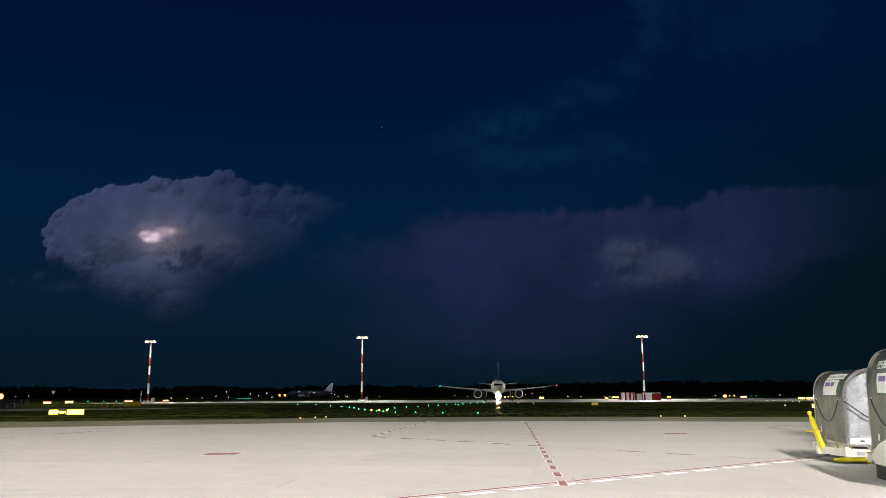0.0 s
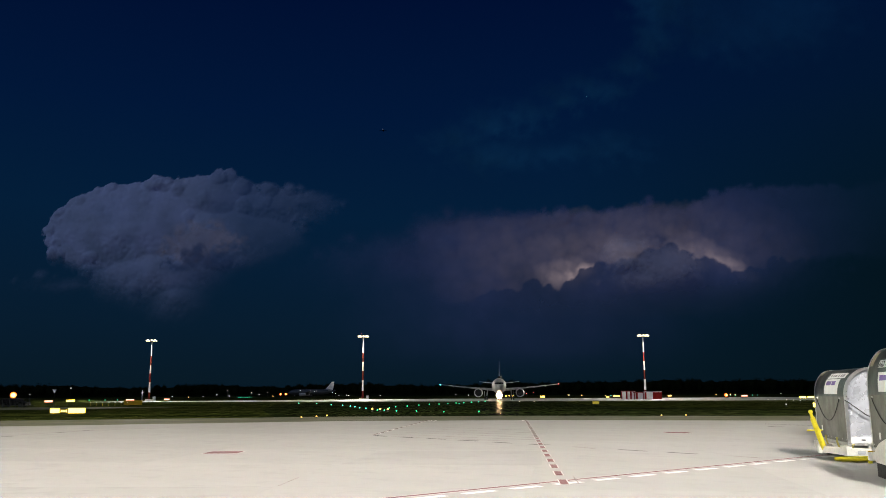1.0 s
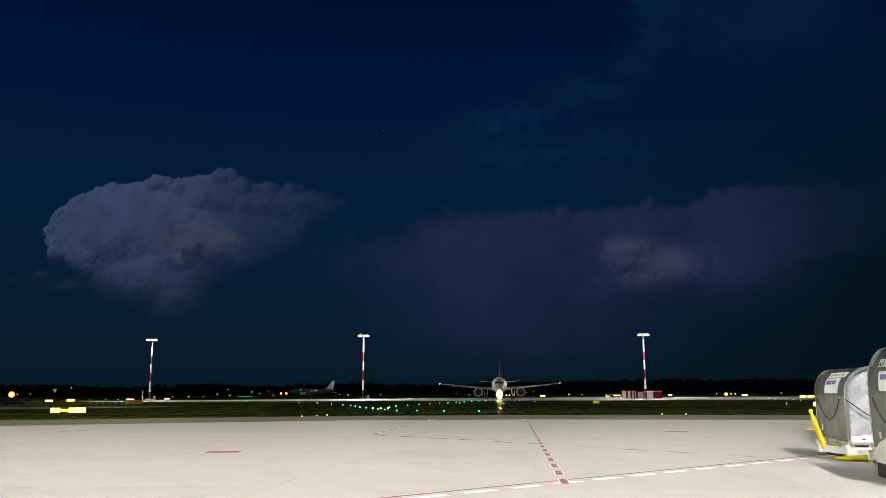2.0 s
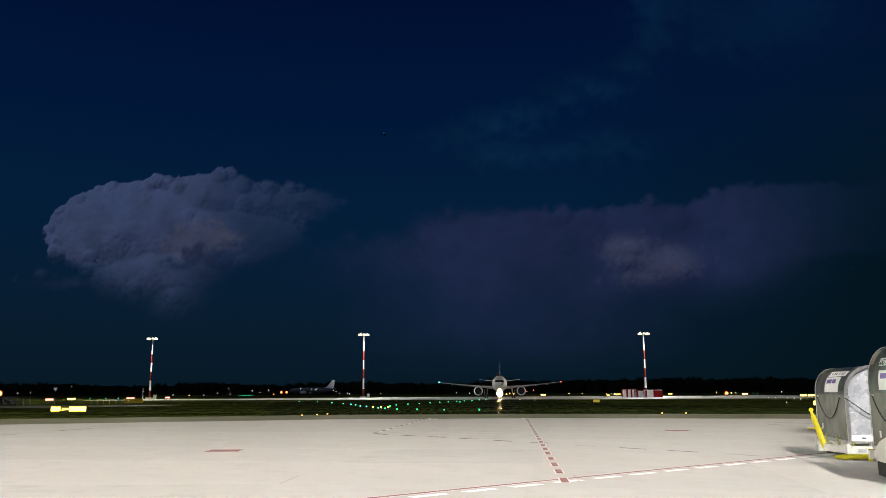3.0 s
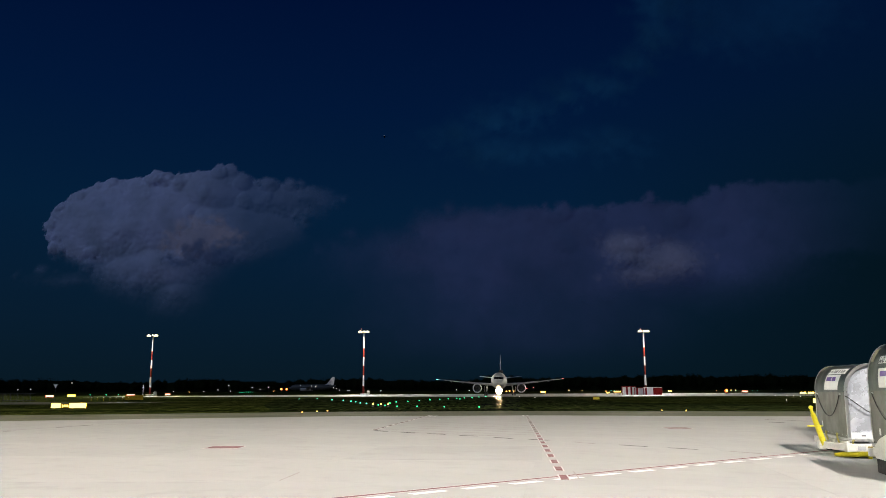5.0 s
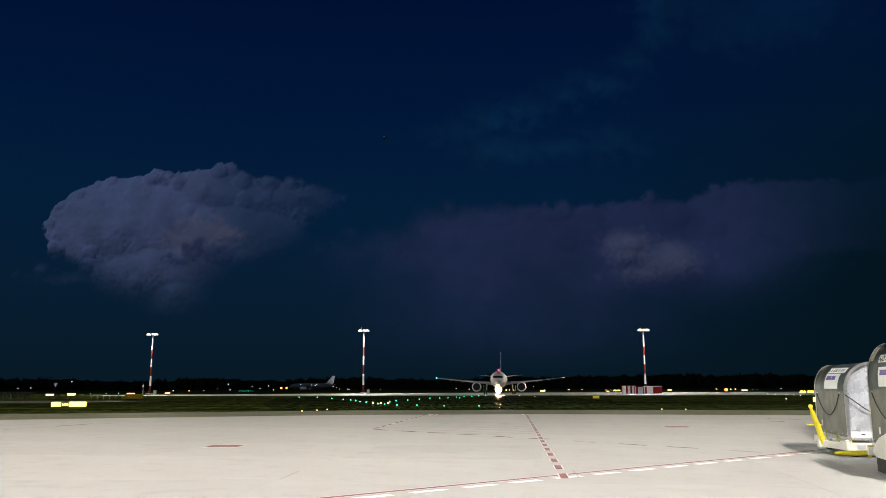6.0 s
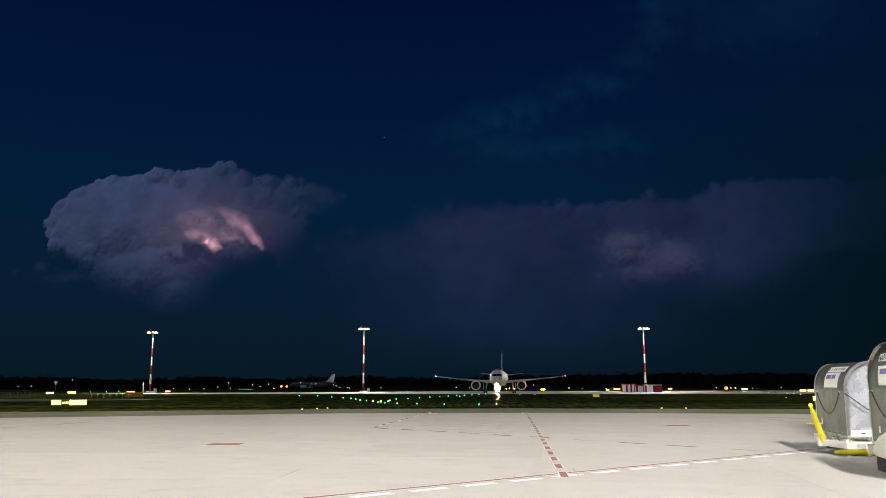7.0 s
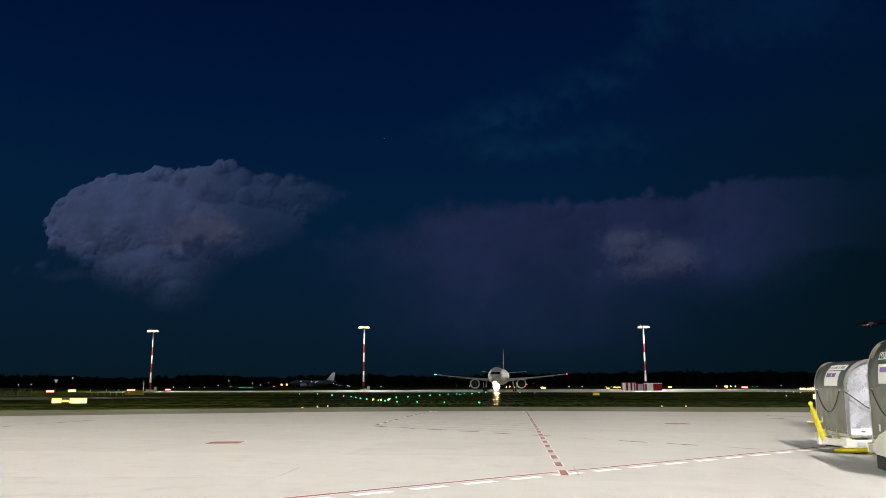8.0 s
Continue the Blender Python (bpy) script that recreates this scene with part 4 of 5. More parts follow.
        tube(bm, p.lerp(q, 0.84), q, 0.048, 0.032, 12)
        bar = part("tow_bar", bm, YELLOW, a, "raised yellow tow bar", smooth=True)
        c = p.lerp(q, 0.52)
        part("bar_handle", tubed(c + Vector((-0.24, 0, 0)), c + Vector((0.12, 0, 0)), 0.02, 0.02, 8), YELLOW, bar)
        part("tow_eye", tubed(q + Vector((0, -0.03, 0.03)), q + Vector((0, 0.03, 0.03)), 0.05, 0.05, 14), YELLOW, bar)
    if skirt:
        plate = [(2.10, 0.0), (2.10, 0.25), (1.75, 0.40), (1.2, 0.52), (-0.1, 0.52), (-0.1, 0.0)]
        part("side_plate", loft(bmesh.new(), [[(x, y, 0.29 + z) for y, z in plate] for x in (-0.245, -0.20)]), DOLLY_WHITE, a, "white side plate")
        part("rubber_skirt", boxed(-0.235, -0.05, -0.1, 2.09, 0.01, 0.285, 0.01), BLACK, a, "black rubber skirt")
        for i in range(4):
            part("side_bracket", boxed(-0.2, 0.0, 0.2 + i * 0.55, 0.28 + i * 0.55, 0.30, deck - 0.08, 0.005), DARK_STEEL, a)
        bm = tubed((-0.62, 4.02, 0.21), (-0.45, 4.05, 0.21), 0.035, 0.06, 12)
        tube(bm, (-0.45, 4.05, 0.21), (0.95, 4.25, 0.23), 0.06, 0.065, 12)
        bar = part("tow_bar", bm, YELLOW, a, "lowered yellow tow bar", smooth=True)
        part("bar_clamp", boxed(0.10, 0.18, 4.10, 4.22, 0.11, 0.26, 0.015), YELLOW, bar)
        part("bar_arm", tubed((0.3, 4.2, 0.22), (0.5, LONG + 0.1, 0.34), 0.025, 0.025, 10), YELLOW, bar)
    return a


dolly(pose(9.87, 20.3, 0, 0, 0, -12.3), 0.44, "cream enamelled cargo dolly with a raised yellow tow bar", True, False)
cargo_container(pose(9.87, 20.3, 0.45, 0, 0, -12.3), "dull grey contoured aluminium container strapped on a dolly", "", 1.85, 0.30)
# three more loads, hidden or out of view, added to cast ground shadows
for x, y, turn in ((12.6, 25.6, -17.0), (14.65, 32.1, -22.0), (7.2, 9.3, -13.5)):
    dolly(pose(x, y, 0, 0, 0, turn), 0.44, "unseen cream enamelled cargo dolly added for its shadow", False, False)
    cargo_container(pose(x, y, 0.45, 0, 0, turn), "unseen grey aluminium container added for its shadow", "", 1.85, 0.30)
dolly(pose(8.50, 14.82, 0, 0, 0, -13.5), 0.49, "white plated cargo dolly with a black skirt", False, True)
cargo_container(pose(8.50, 14.82, 0.50, 0, 0, -13.5), "grey contoured aluminium container with a code plate", "AAD 11", 2.13)
# ---------------------------------------------------------------- airfield lights


def ground_light(x, y, material, label, group, r=0.16, z=-0.05, h=0.28):
    a = thing("taxiway_light", label, "airfield light", pose(x, y, z), group)
    part("base", tubed((0, 0, -0.02), (0, 0, 0.06), r * 1.3, r * 1.1, 14), DARK_STEEL, a)
    part("stem", tubed((0, 0, 0.05), (0, 0, h - 0.05), r * 0.35, r * 0.35, 10), DARK_STEEL, a)
    bm = loft(bmesh.new(), [ring_z(0, 0, zz, rr, 14) for zz, rr in ((h - 0.06, r * 0.8), (h - 0.06 + r * 0.7, r), (h - 0.06 + r * 1.4, r * 0.75), (h - 0.06 + r * 1.8, r * 0.1))])
    part("lens", bm, material, a, "", smooth=True)
    return a


GREEN = [(-27.0, 151.8), (-23.5, 150.8), (-18.2, 131.8), (-15.1, 121.6), (-13.2, 114.9), (-11.9, 109.0), (-10.4, 100.4), (-9.2, 95.9), (-7.1, 86.9), (-6.2, 84.4), (-6.6, 97.9),
         (-6.4, 107.0), (-4.7, 80.1), (-5.1, 111.8), (-3.8, 120.2), (-2.4, 127.9), (-2.7, 78.7), (-0.9, 131.8), (0.5, 139.3), (2.0, 145.0), (2.4, 135.8),
         (3.5, 151.2), (5.1, 156.8), (6.9, 167.9), (8.6, 174.5), (-0.1, 76.2), (3.1, 75.3)]
for x, y in GREEN:
    ground_light(x, y, TEAL_LAMP if x < -9 else GREEN_LAMP, "small lit green taxiway light on the asphalt", "green taxiway lights", 0.034 + 0.00044 * y, h=0.16)
for x, y in [(-7.4, 84.1), (-6.5, 82.9), (-5.8, 83.7)]:
    ground_light(x, y, AMBER_LAMP, "lit amber guard light on the asphalt", "amber guard lights", 0.095)
for x, y in [(-9.3, 64.9), (-10.6, 60.9), (-9.8, 62.9), (16.3, 62.0), (18.0, 61.6)]:
    ground_light(x, y, AMBER_LAMP, "small lit amber edge light by the shoulder", "amber edge lights", 0.055, h=0.14)
for x, y in [(14.5, 159.7), (16.1, 147.6), (69.8, 177.5), (67.2, 167.3), (69.0, 165.9), (66.6, 157.0), (61.9, 143.2), (43.1, 103.9)]:
    ground_light(x, y, WHITE_LAMP, "small pale edge light in the grass", "pale edge lights", 0.07)
for x in (-100.5, -96.0, -92.5, -89.0):
    ground_light(x, 232, GREEN_LAMP, "far green edge light by the taxiway", "far green edge lights", 0.13, -0.02, 0.5)


def airfield_lamp(x, y, z, material, r):
    a = thing("lamp_post", "far lamp on a thin post", "lamp", pose(x, y, -0.06), "far lamps across the airfield")
    part("post", tubed((0, 0, -0.1), (0, 0, z), 0.06, 0.04, 8), DARK_STEEL, a)
    part("lamp_head", boxed(-r, r, -0.10, 0.14, z, z + 0.12, 0.03), DARK_STEEL, a)
    bm = bmesh.new()
    bmesh.ops.create_uvsphere(bm, u_segments=10, v_segments=8, radius=r * 0.7, matrix=Matrix.Translation((0, -0.12, z - r * 0.5)))
    part("lens", bm, material, a, "lit lens", smooth=True)
    return a


for x, z in [(-219.2, 2.2), (-212.6, 2.4), (-191.7, 5.5), (-123.7, 0.8), (-116.6, 1.7), (-111.2, 3.9), (-110.2, 1.1), (-99.0, 2.8), (-94.9, 1.8),
             (-90.6, 3.0), (-74.1, 3.7), (-66.6, 3.1), (-49.2, 1.0), (-33.0, 1.0), (-139.4, 0.9), (172.0, 0.9), (5.7, 1.3), (12.3, 1.0)]:
    airfield_lamp(x, 420, z + 0.3, WHITE_LAMP, 0.30)
for x, z in [(-87.9, 1.0), (-131.2, 0.7), (63.2, 0.8), (138.8, 0.7), (146.2, 0.7), (148.5, 0.7)]:
    airfield_lamp(x, 420, z + 0.3, AMBER_LAMP, 0.35)
for x, z, r in [(24.6, 0.85, 0.40), (25.9, 1.0, 0.36), (27.6, 0.85, 0.45), (29.6, 1.0, 0.22)]:
    airfield_lamp(x, 330, z + 0.2, AMBER_LAMP, r)
for x, z in [(41.8, 1.7), (45.3, 2.3)]:
    airfield_lamp(x, 420, z + 0.3, RED_LAMP, 0.25)
for x, z in [(-68.6, 3.8), (-65.9, 3.8), (-57.4, 2.9), (-55.9, 2.4), (-54.1, 1.6), (-50.1, 1.6), (63.6, 1.0)]:
    airfield_lamp(x, 420, z, WHITE_LAMP, 0.24)
for x, z in [(84.9, 0.8), (86.7, 0.8), (146.3, 0.6), (148.7, 0.6), (157.4, 0.6), (159.7, 0.6)]:
    airfield_lamp(x, 420, z, TEAL_LAMP, 0.22)
for x, z in [(70.1, 0.9), (82.3, 0.7)]:
    airfield_lamp(x, 420, z, AMBER_LAMP, 0.30)
for i in range(8):
    airfield_lamp(-105.8 + i * 0.95, 421, 0.75, GREEN_LAMP, 0.2)


def taxi_sign(x, y, z, w, h, material, label, case=SIGN_CASE, ground=-0.06):
    a = thing("taxiway_sign", label, "airfield sign", pose(x, y, ground, 0, 0, math.degrees(math.atan2(-x, y))), "lit taxiway signs")
    c = z - ground
    part("case", boxed(-w / 2 - 0.05, w / 2 + 0.05, -0.06, 0.14, c - h / 2 - 0.05, c + h / 2 + 0.05, 0.02), case, a)
    part("sign_face", boxed(-w / 2, w / 2, -0.075, -0.062, c - h / 2, c + h / 2, 0.004), material, a, "glowing sign face")
    for s in (-1, 1):
        part("leg", boxed(s * w * 0.36 - 0.03, s * w * 0.36 + 0.03, 0.03, 0.09, -0.1, c - h / 2 - 0.02), DARK_STEEL, a)
    return a


big = taxi_sign(-34.45, 77, 0.33, 1.44, 0.43, SIGN_GLOW, "brightly lit yellow taxiway sign in the grass")
sm = taxi_sign(-36.5, 77, 0.33, 0.78, 0.40, SIGN_GLOW, "lit yellow taxiway sign with dark legend")
mid = taxi_sign(-35.66, 77.05, 0.31, 0.62, 0.26, INK, "small dark sign with lit amber characters")
for i in range(4):
    part("character_bar", boxed(-0.26 + i * 0.14, -0.17 + i * 0.14, -0.085, -0.077, 0.28, 0.45, 0.003), SIGN_GLOW, mid, "lit amber character")
for x, y, z, w, mat in [(-72.4, 150, 0.73, 1.3, SIGN_RED), (-68.4, 150, 0.81, 1.3, SIGN_GLOW), (-72.9, 190, 0.67, 1.7, SIGN_RED), (-77.9, 230, 0.6, 1.4, SIGN_RED),
                        (49.2, 235, 0.86, 1.9, SIGN_GLOW_FAR), (64.4, 235, 0.91, 1.1, SIGN_GLOW_FAR), (94.9, 260, 0.7, 1.8, SIGN_RED), (71.9, 165, 0.74, 1.1, SIGN_GLOW),
                        (73.5, 165, 0.74, 1.1, SIGN_GLOW), (31.0, 260, 0.72, 1.4, SIGN_GLOW), (46.6, 235, 0.6, 0.8, SIGN_GLOW_FAR)]:
    taxi_sign(x, y, z, w, 0.34 if y < 250 else 0.45, mat, "small lit taxiway sign beside the pale taxiway", ground=-0.06 if y < 176 else -0.02)
taxi_sign(45.24, 100, 0.11, 0.9, 0.62, SIGN_GLOW, "lit yellow taxiway sign beyond the containers")
taxi_sign(22.05, 120, 0.35, 0.9, 0.36, YELLOW, "small unlit yellow sign box in the grass")
taxi_sign(-55.8, 147, 0.45, 3.0, 0.7, SIGN_CASE, "long unlit yellow sign board in the grass")
for i in range(7):
    a = thing("marker_post", "short pale marker post in the grass", "marker post", pose(-63.0 + i * 1.1, 146, -0.06), "marker posts in a row")
    part("stake", tubed((0, 0, -0.05), (0, 0, 0.55), 0.05, 0.05, 8), SIGN_CASE, a)
    part("cap", tubed((0, 0, 0.5), (0, 0, 0.62), 0.07, 0.06, 8), PLACARD, a)


def yield_board(x, y):
    a = thing("triangle_board", "white inverted triangle board on a post", "sign", pose(x, y, -0.06))
    part("post", tubed((0, 0, -0.1), (0, 0, 2.6), 0.03, 0.03, 8), DARK_STEEL, a)
    bm = polygon([(-0.34, 2.72), (0.34, 2.72), (0.0, 2.15)], -0.03, 0.0)
    part("board", bm, PLACARD, a, "white triangular board", m=pose(0, -0.05, 0, 90))
    part("border", boxed(-0.36, 0.36, -0.09, -0.055, 2.69, 2.75, 0.01), PLANE_GREY, a)
    return a


yield_board(-60.0, 126)
staff = thing("marker_pole", "thin white pole beside the light mast", "pole", pose(-107.0, 290.0, -0.04))
part("foot", tubed((0, 0, -0.1), (0, 0, 0.25), 0.25, 0.2, 12), TAXI_CONC, staff)
part("shaft", tubed((0, 0, 0.2), (0, 0, 3.6), 0.10, 0.07, 10), MAST_WHITE, staff)
part("cross_plate", boxed(-0.35, 0.35, -0.1, -0.06, 2.5, 2.75, 0.01), MAST_WHITE, staff, "small white plate")


def fence():
    a = thing("fence", "low dark mesh fence with thin posts", "fence", pose(-112, 128, -0.06))
    part("rail", boxed(0, 48, -0.03, 0.03, 1.30, 1.36), DARK_STEEL, a)
    part("rail", boxed(0, 48, -0.03, 0.03, 0.25, 0.30), DARK_STEEL, a)
    for i in range(46):
        part("post", tubed((i * 1.05, 0, -0.1), (i * 1.05, 0, 1.42), 0.04, 0.035, 6), DARK_STEEL, a, "dark steel post")
    for i in range(45):
        bm = bmesh.new()
        for k in range(4):
            box(bm, i * 1.05 + 0.2 + k * 0.21, i * 1.05 + 0.212 + k * 0.21, -0.01, 0.01, 0.2, 1.32)
        part("wire_panel", bm, DARK_STEEL, a)
    return a


fence()

# ---------------------------------------------------------------- red and white huts


def hut(x, y, w, d, h, stripes, label, rim=True):
    """stripes: widths of the front's panels in turn, red or white."""
    a = thing("equipment_hut", label, "hut", pose(x, y, -0.02), "red and white equipment huts")
    part("body", boxed(0.03, w - 0.03, 0.05, d, -0.05, h - 0.05, 0.02), MAST_WHITE, a)
    k = 0.0
    for sw, red in stripes:
        part("panel", boxed(k + 0.02, k + sw - 0.02, -0.02, 0.045, 0.05, h - 0.22, 0.01), HUT_RED if red else MAST_WHITE, a, "red panel" if red else "white panel")
        k += sw
    for i in range(2):
        part("side_panel", boxed(-0.03, 0.028, 0.05 + i * d / 2, (i + 1) * d / 2 - 0.05, 0.05, h - 0.22, 0.01), HUT_RED if i else MAST_WHITE, a)
    if rim:
        part("roof", boxed(-0.12, w + 0.12, -0.12, d + 0.1, h - 0.2, h, 0.03), HUT_RED, a, "red roof slab")
    return a


hut(49.8, 229.0, 3.4, 2.6, 2.35, [(0.7, False), (0.5, True), (0.7, False), (0.5, True), (1.0, False)], "white hut with red roof slab and doors")
hut(52.7, 226.5, 2.4, 2.2, 2.0, [(0.6, True), (1.1, False), (0.7, False)], "small white hut with a red corner")
hut(54.7, 224.5, 4.7, 2.4, 2.15, [(0.5, True), (1.7, False), (2.5, True)], "long hut with white and red panels", rim=False)

# ---------------------------------------------------------------- vehicles


def service_car(m, label):
    """A follow-me car that faces -y, with a two-faced beacon that turns on its roof."""
    a = thing("service_car", label, "vehicle", m)
    prof = [(-2.2, 0.30), (-2.2, 0.72), (-1.25, 0.88), (-0.55, 1.36), (1.45, 1.40), (2.1, 0.92), (2.2, 0.30)]
    body = part("body", loft(bmesh.new(), [[(x, y, z) for y, z in prof] for x in (-0.88, 0.88)]), CAR_DARK, a)
    part("windscreen", polygon([(-0.78, 0), (0.78, 0), (0.72, 0.78), (-0.72, 0.78)], 0, 0.02), CAR_DARK, body, "black windscreen", m=pose(0, -1.24, 0.90, 34.5))
    for s in (-1, 1):
        part("side_window", boxed(s * 0.885 - 0.01, s * 0.885 + 0.01, -0.55, 1.2, 0.94, 1.28, 0.005), CAR_DARK, body)
        part("headlight", boxed(s * 0.62 - 0.16, s * 0.62 + 0.16, -2.23, -2.19, 0.55, 0.68, 0.01), DARK_GLASS, body, "unlit headlight")
        for y in (-1.35, 1.35):
            wheel = part("wheel", wheel_mesh(bmesh.new(), s * 0.78, y, 0.32, 0.32, 0.2), BLACK, a, "black tyre")
            part("hub", wheel_mesh(bmesh.new(), s * 0.885, y, 0.32, 0.18, 0.02), DARK_STEEL, wheel, "dark wheel hub")
    part("beacon_base", tubed((0, 0.3, 1.37), (0, 0.3, 1.46), 0.24, 0.2, 16), DARK_STEEL, a)
    bm = bmesh.new()
    tube(bm, (0, -0.02, 0.45), (0, 0.02, 0.45), 0.50, 0.50, 20)
    hood = part("beacon", bm, CAR_DARK, a, "turning black beacon plate", m=pose(0, 0.3, 1.46))
    # discs larger than a real lamp, so their glow draws the beacon's halo
    for s in (-1, 1):
        part("halo_rim", tubed((0, s * 0.025, 0.45), (0, s * 0.10, 0.45), 0.48, 0.46, 20), ORANGE_LAMP, hood, "orange disc glowing for the beacon's halo", smooth=True)
        part("bulb", tubed((0, s * 0.09, 0.45), (0, s * 0.16, 0.45), 0.33, 0.30, 16), HAZARD_CORE, hood, "bright beacon bulb", smooth=True)
    return a, hood


passing_car, car_beacon = service_car(pose(-70, 131, -0.05, 0, 0, 90), "dark service car with a flashing orange roof beacon")


def hazard_lamp(x, y, z=1.0, r=0.52):
    a = thing("hazard_lamp", "orange hazard lamp on a low stand", "lamp", pose(x, y, -0.04), "orange hazard lamps")
    part("stand", loft(bmesh.new(), [ring_z(0, 0, h, q, 12) for h, q in ((0, 0.4), (0.1, 0.36), (0.2, 0.08), (z - r * 0.9, 0.08))]), DARK_STEEL, a)
    bm = bmesh.new()
    bmesh.ops.create_uvsphere(bm, u_segments=14, v_segments=10, radius=r, matrix=Matrix.Translation((0, 0, z)))
    part("lens", bm, ORANGE_LAMP, a, "glowing orange globe", smooth=True)
    part("bulb", tubed((0, -r - 0.01, z), (0, -r - 0.08, z), r * 0.5, r * 0.42, 12), HAZARD_CORE, a, "bright bulb window")


hazard_lamp(87.0, 254)
for x in (-90.0, -87.1):
    hazard_lamp(x, 450, 2.1, 0.62)

# ---------------------------------------------------------------- far woods


def woods():
    rng = np.random.default_rng(5)
    verts, faces = [], []
    for k in range(420):
        x = -640 + k * 3.1 + rng.uniform(-2, 2)
        y = 800 + rng.uniform(-40, 40)
        big_noise = noise.noise(Vector((x / 70, 3.3, 0))) + 0.5 * noise.noise(Vector((x / 22, 9.1, 0)))
        h = 12.5 + 3.2 * big_noise + rng.uniform(-1.2, 1.2) + (2.0 if x > 40 else -1.0)
        rx = rng.uniform(3.0, 5.6)
        n0 = len(verts)
        for i in range(6):      # trunk
            q = i * math.pi / 3
            verts.append((x + 0.35 * math.cos(q), y + 0.35 * math.sin(q), -0.3))
            verts.append((x + 0.12 * math.cos(q), y + 0.12 * math.sin(q), h * 0.7))
        for i in range(6):
            j = (i + 1) % 6
            faces.append((n0 + 2 * i, n0 + 2 * j, n0 + 2 * j + 1, n0 + 2 * i + 1))
        n0 = len(verts)
        for i in range(6):      # dense heart of the crown
            for k2 in range(10):
                e, q = math.pi * (i + 0.5) / 6, 2 * math.pi * k2 / 10
                f = 0.80 + 0.14 * noise.noise(Vector((math.cos(q) * 1.5 + k * 2.3, math.sin(q) * 1.5, e * 1.2)))
                verts.append((x + rx * f * math.sin(e) * math.cos(q), y + rx * f * math.sin(e) * math.sin(q), h * 0.53 - h * 0.43 * f * math.cos(e)))
        for i in range(5):
            for k2 in range(10):
                r0, r1 = n0 + i * 10, n0 + (i + 1) * 10
                faces.append((r0 + k2, r0 + (k2 + 1) % 10, r1 + (k2 + 1) % 10, r1 + k2))
        faces.append(tuple(n0 + 50 + k2 for k2 in range(10)))
        count = 230
        u = rng.normal(size=(count, 3))
        u /= np.linalg.norm(u, axis=1)[:, None]
        rad = rng.uniform(0.45, 1.0, count) ** 0.5
        lump = np.array([1 + 0.28 * noise.noise(Vector(v) * 1.7 + Vector((k * 3.7, 0, 0))) for v in u])
        c = np.stack([x + u[:, 0] * rad * lump * rx, y + u[:, 1] * rad * lump * rx, h * 0.55 + u[:, 2] * rad * lump * h * 0.45], 1)
        for p in c:
            s = rng.uniform(0.35, 0.8)
            d1, d2 = rng.normal(size=3), rng.normal(size=3)
            d1 /= np.linalg.norm(d1)
            d2 /= np.linalg.norm(d2)
            n0 = len(verts)
            for a, b in ((-1, 0), (0, -0.6), (1, 0), (0, 0.6)):
                verts.append(tuple(p + d1 * a * s + d2 * b * s))
            faces.append((n0, n0 + 1, n0 + 2, n0 + 3))
    me = bpy.data.meshes.new("far_woods")
    me.from_pydata(verts, [], faces)
    me.materials.append(LEAF)
    tagged(new("far_woods", me), "dark line of trees beyond the airfield", "trees", kind="stuff")


woods()
bm = bmesh.new()
rows = []
for i in range(481):
    x = -900 + i * 3.75
    h = 11.2 + 2.9 * (noise.noise(Vector((x / 70, 3.3, 0))) + 0.5 * noise.noise(Vector((x / 22, 9.1, 0)))) + 0.8 * noise.noise(Vector((x / 8, 1.4, 0))) + (2.0 if x > 40 else -1.0)
    rows.append([(x, 850, -0.3), (x, 862, -0.3), (x, 860, h), (x, 853, h * 0.9)])
tagged(part("far_woods", loft(bm, rows), LEAF), "dense dark undergrowth behind the trees", "trees", kind="stuff")

# ---------------------------------------------------------------- lightning


def flash_material(name, color, strength):
    m, ns, ls = nodes_of(name)
    ns.remove(ns["Principled BSDF"])
    att = ns.new("ShaderNodeAttribute")
    att.attribute_name = "thickness"
    em = ns.new("ShaderNodeEmission")
    em.inputs["Color"].default_value = (*color, 1)
    mul = ns.new("ShaderNodeMath")
    mul.operation = "MULTIPLY"
    mul.inputs[1].default_value = strength
    ls.new(att.outputs["Fac"], mul.inputs[0])
    ls.new(mul.outputs[0], em.inputs["Strength"])
    tr = ns.new("ShaderNodeBsdfTransparent")
    add = ns.new("ShaderNodeAddShader")
    ls.new(tr.outputs[0], add.inputs[0])
    ls.new(em.outputs[0], add.inputs[1])
    ls.new(add.outputs[0], ns["Material Output"].inputs["Surface"])
    return m


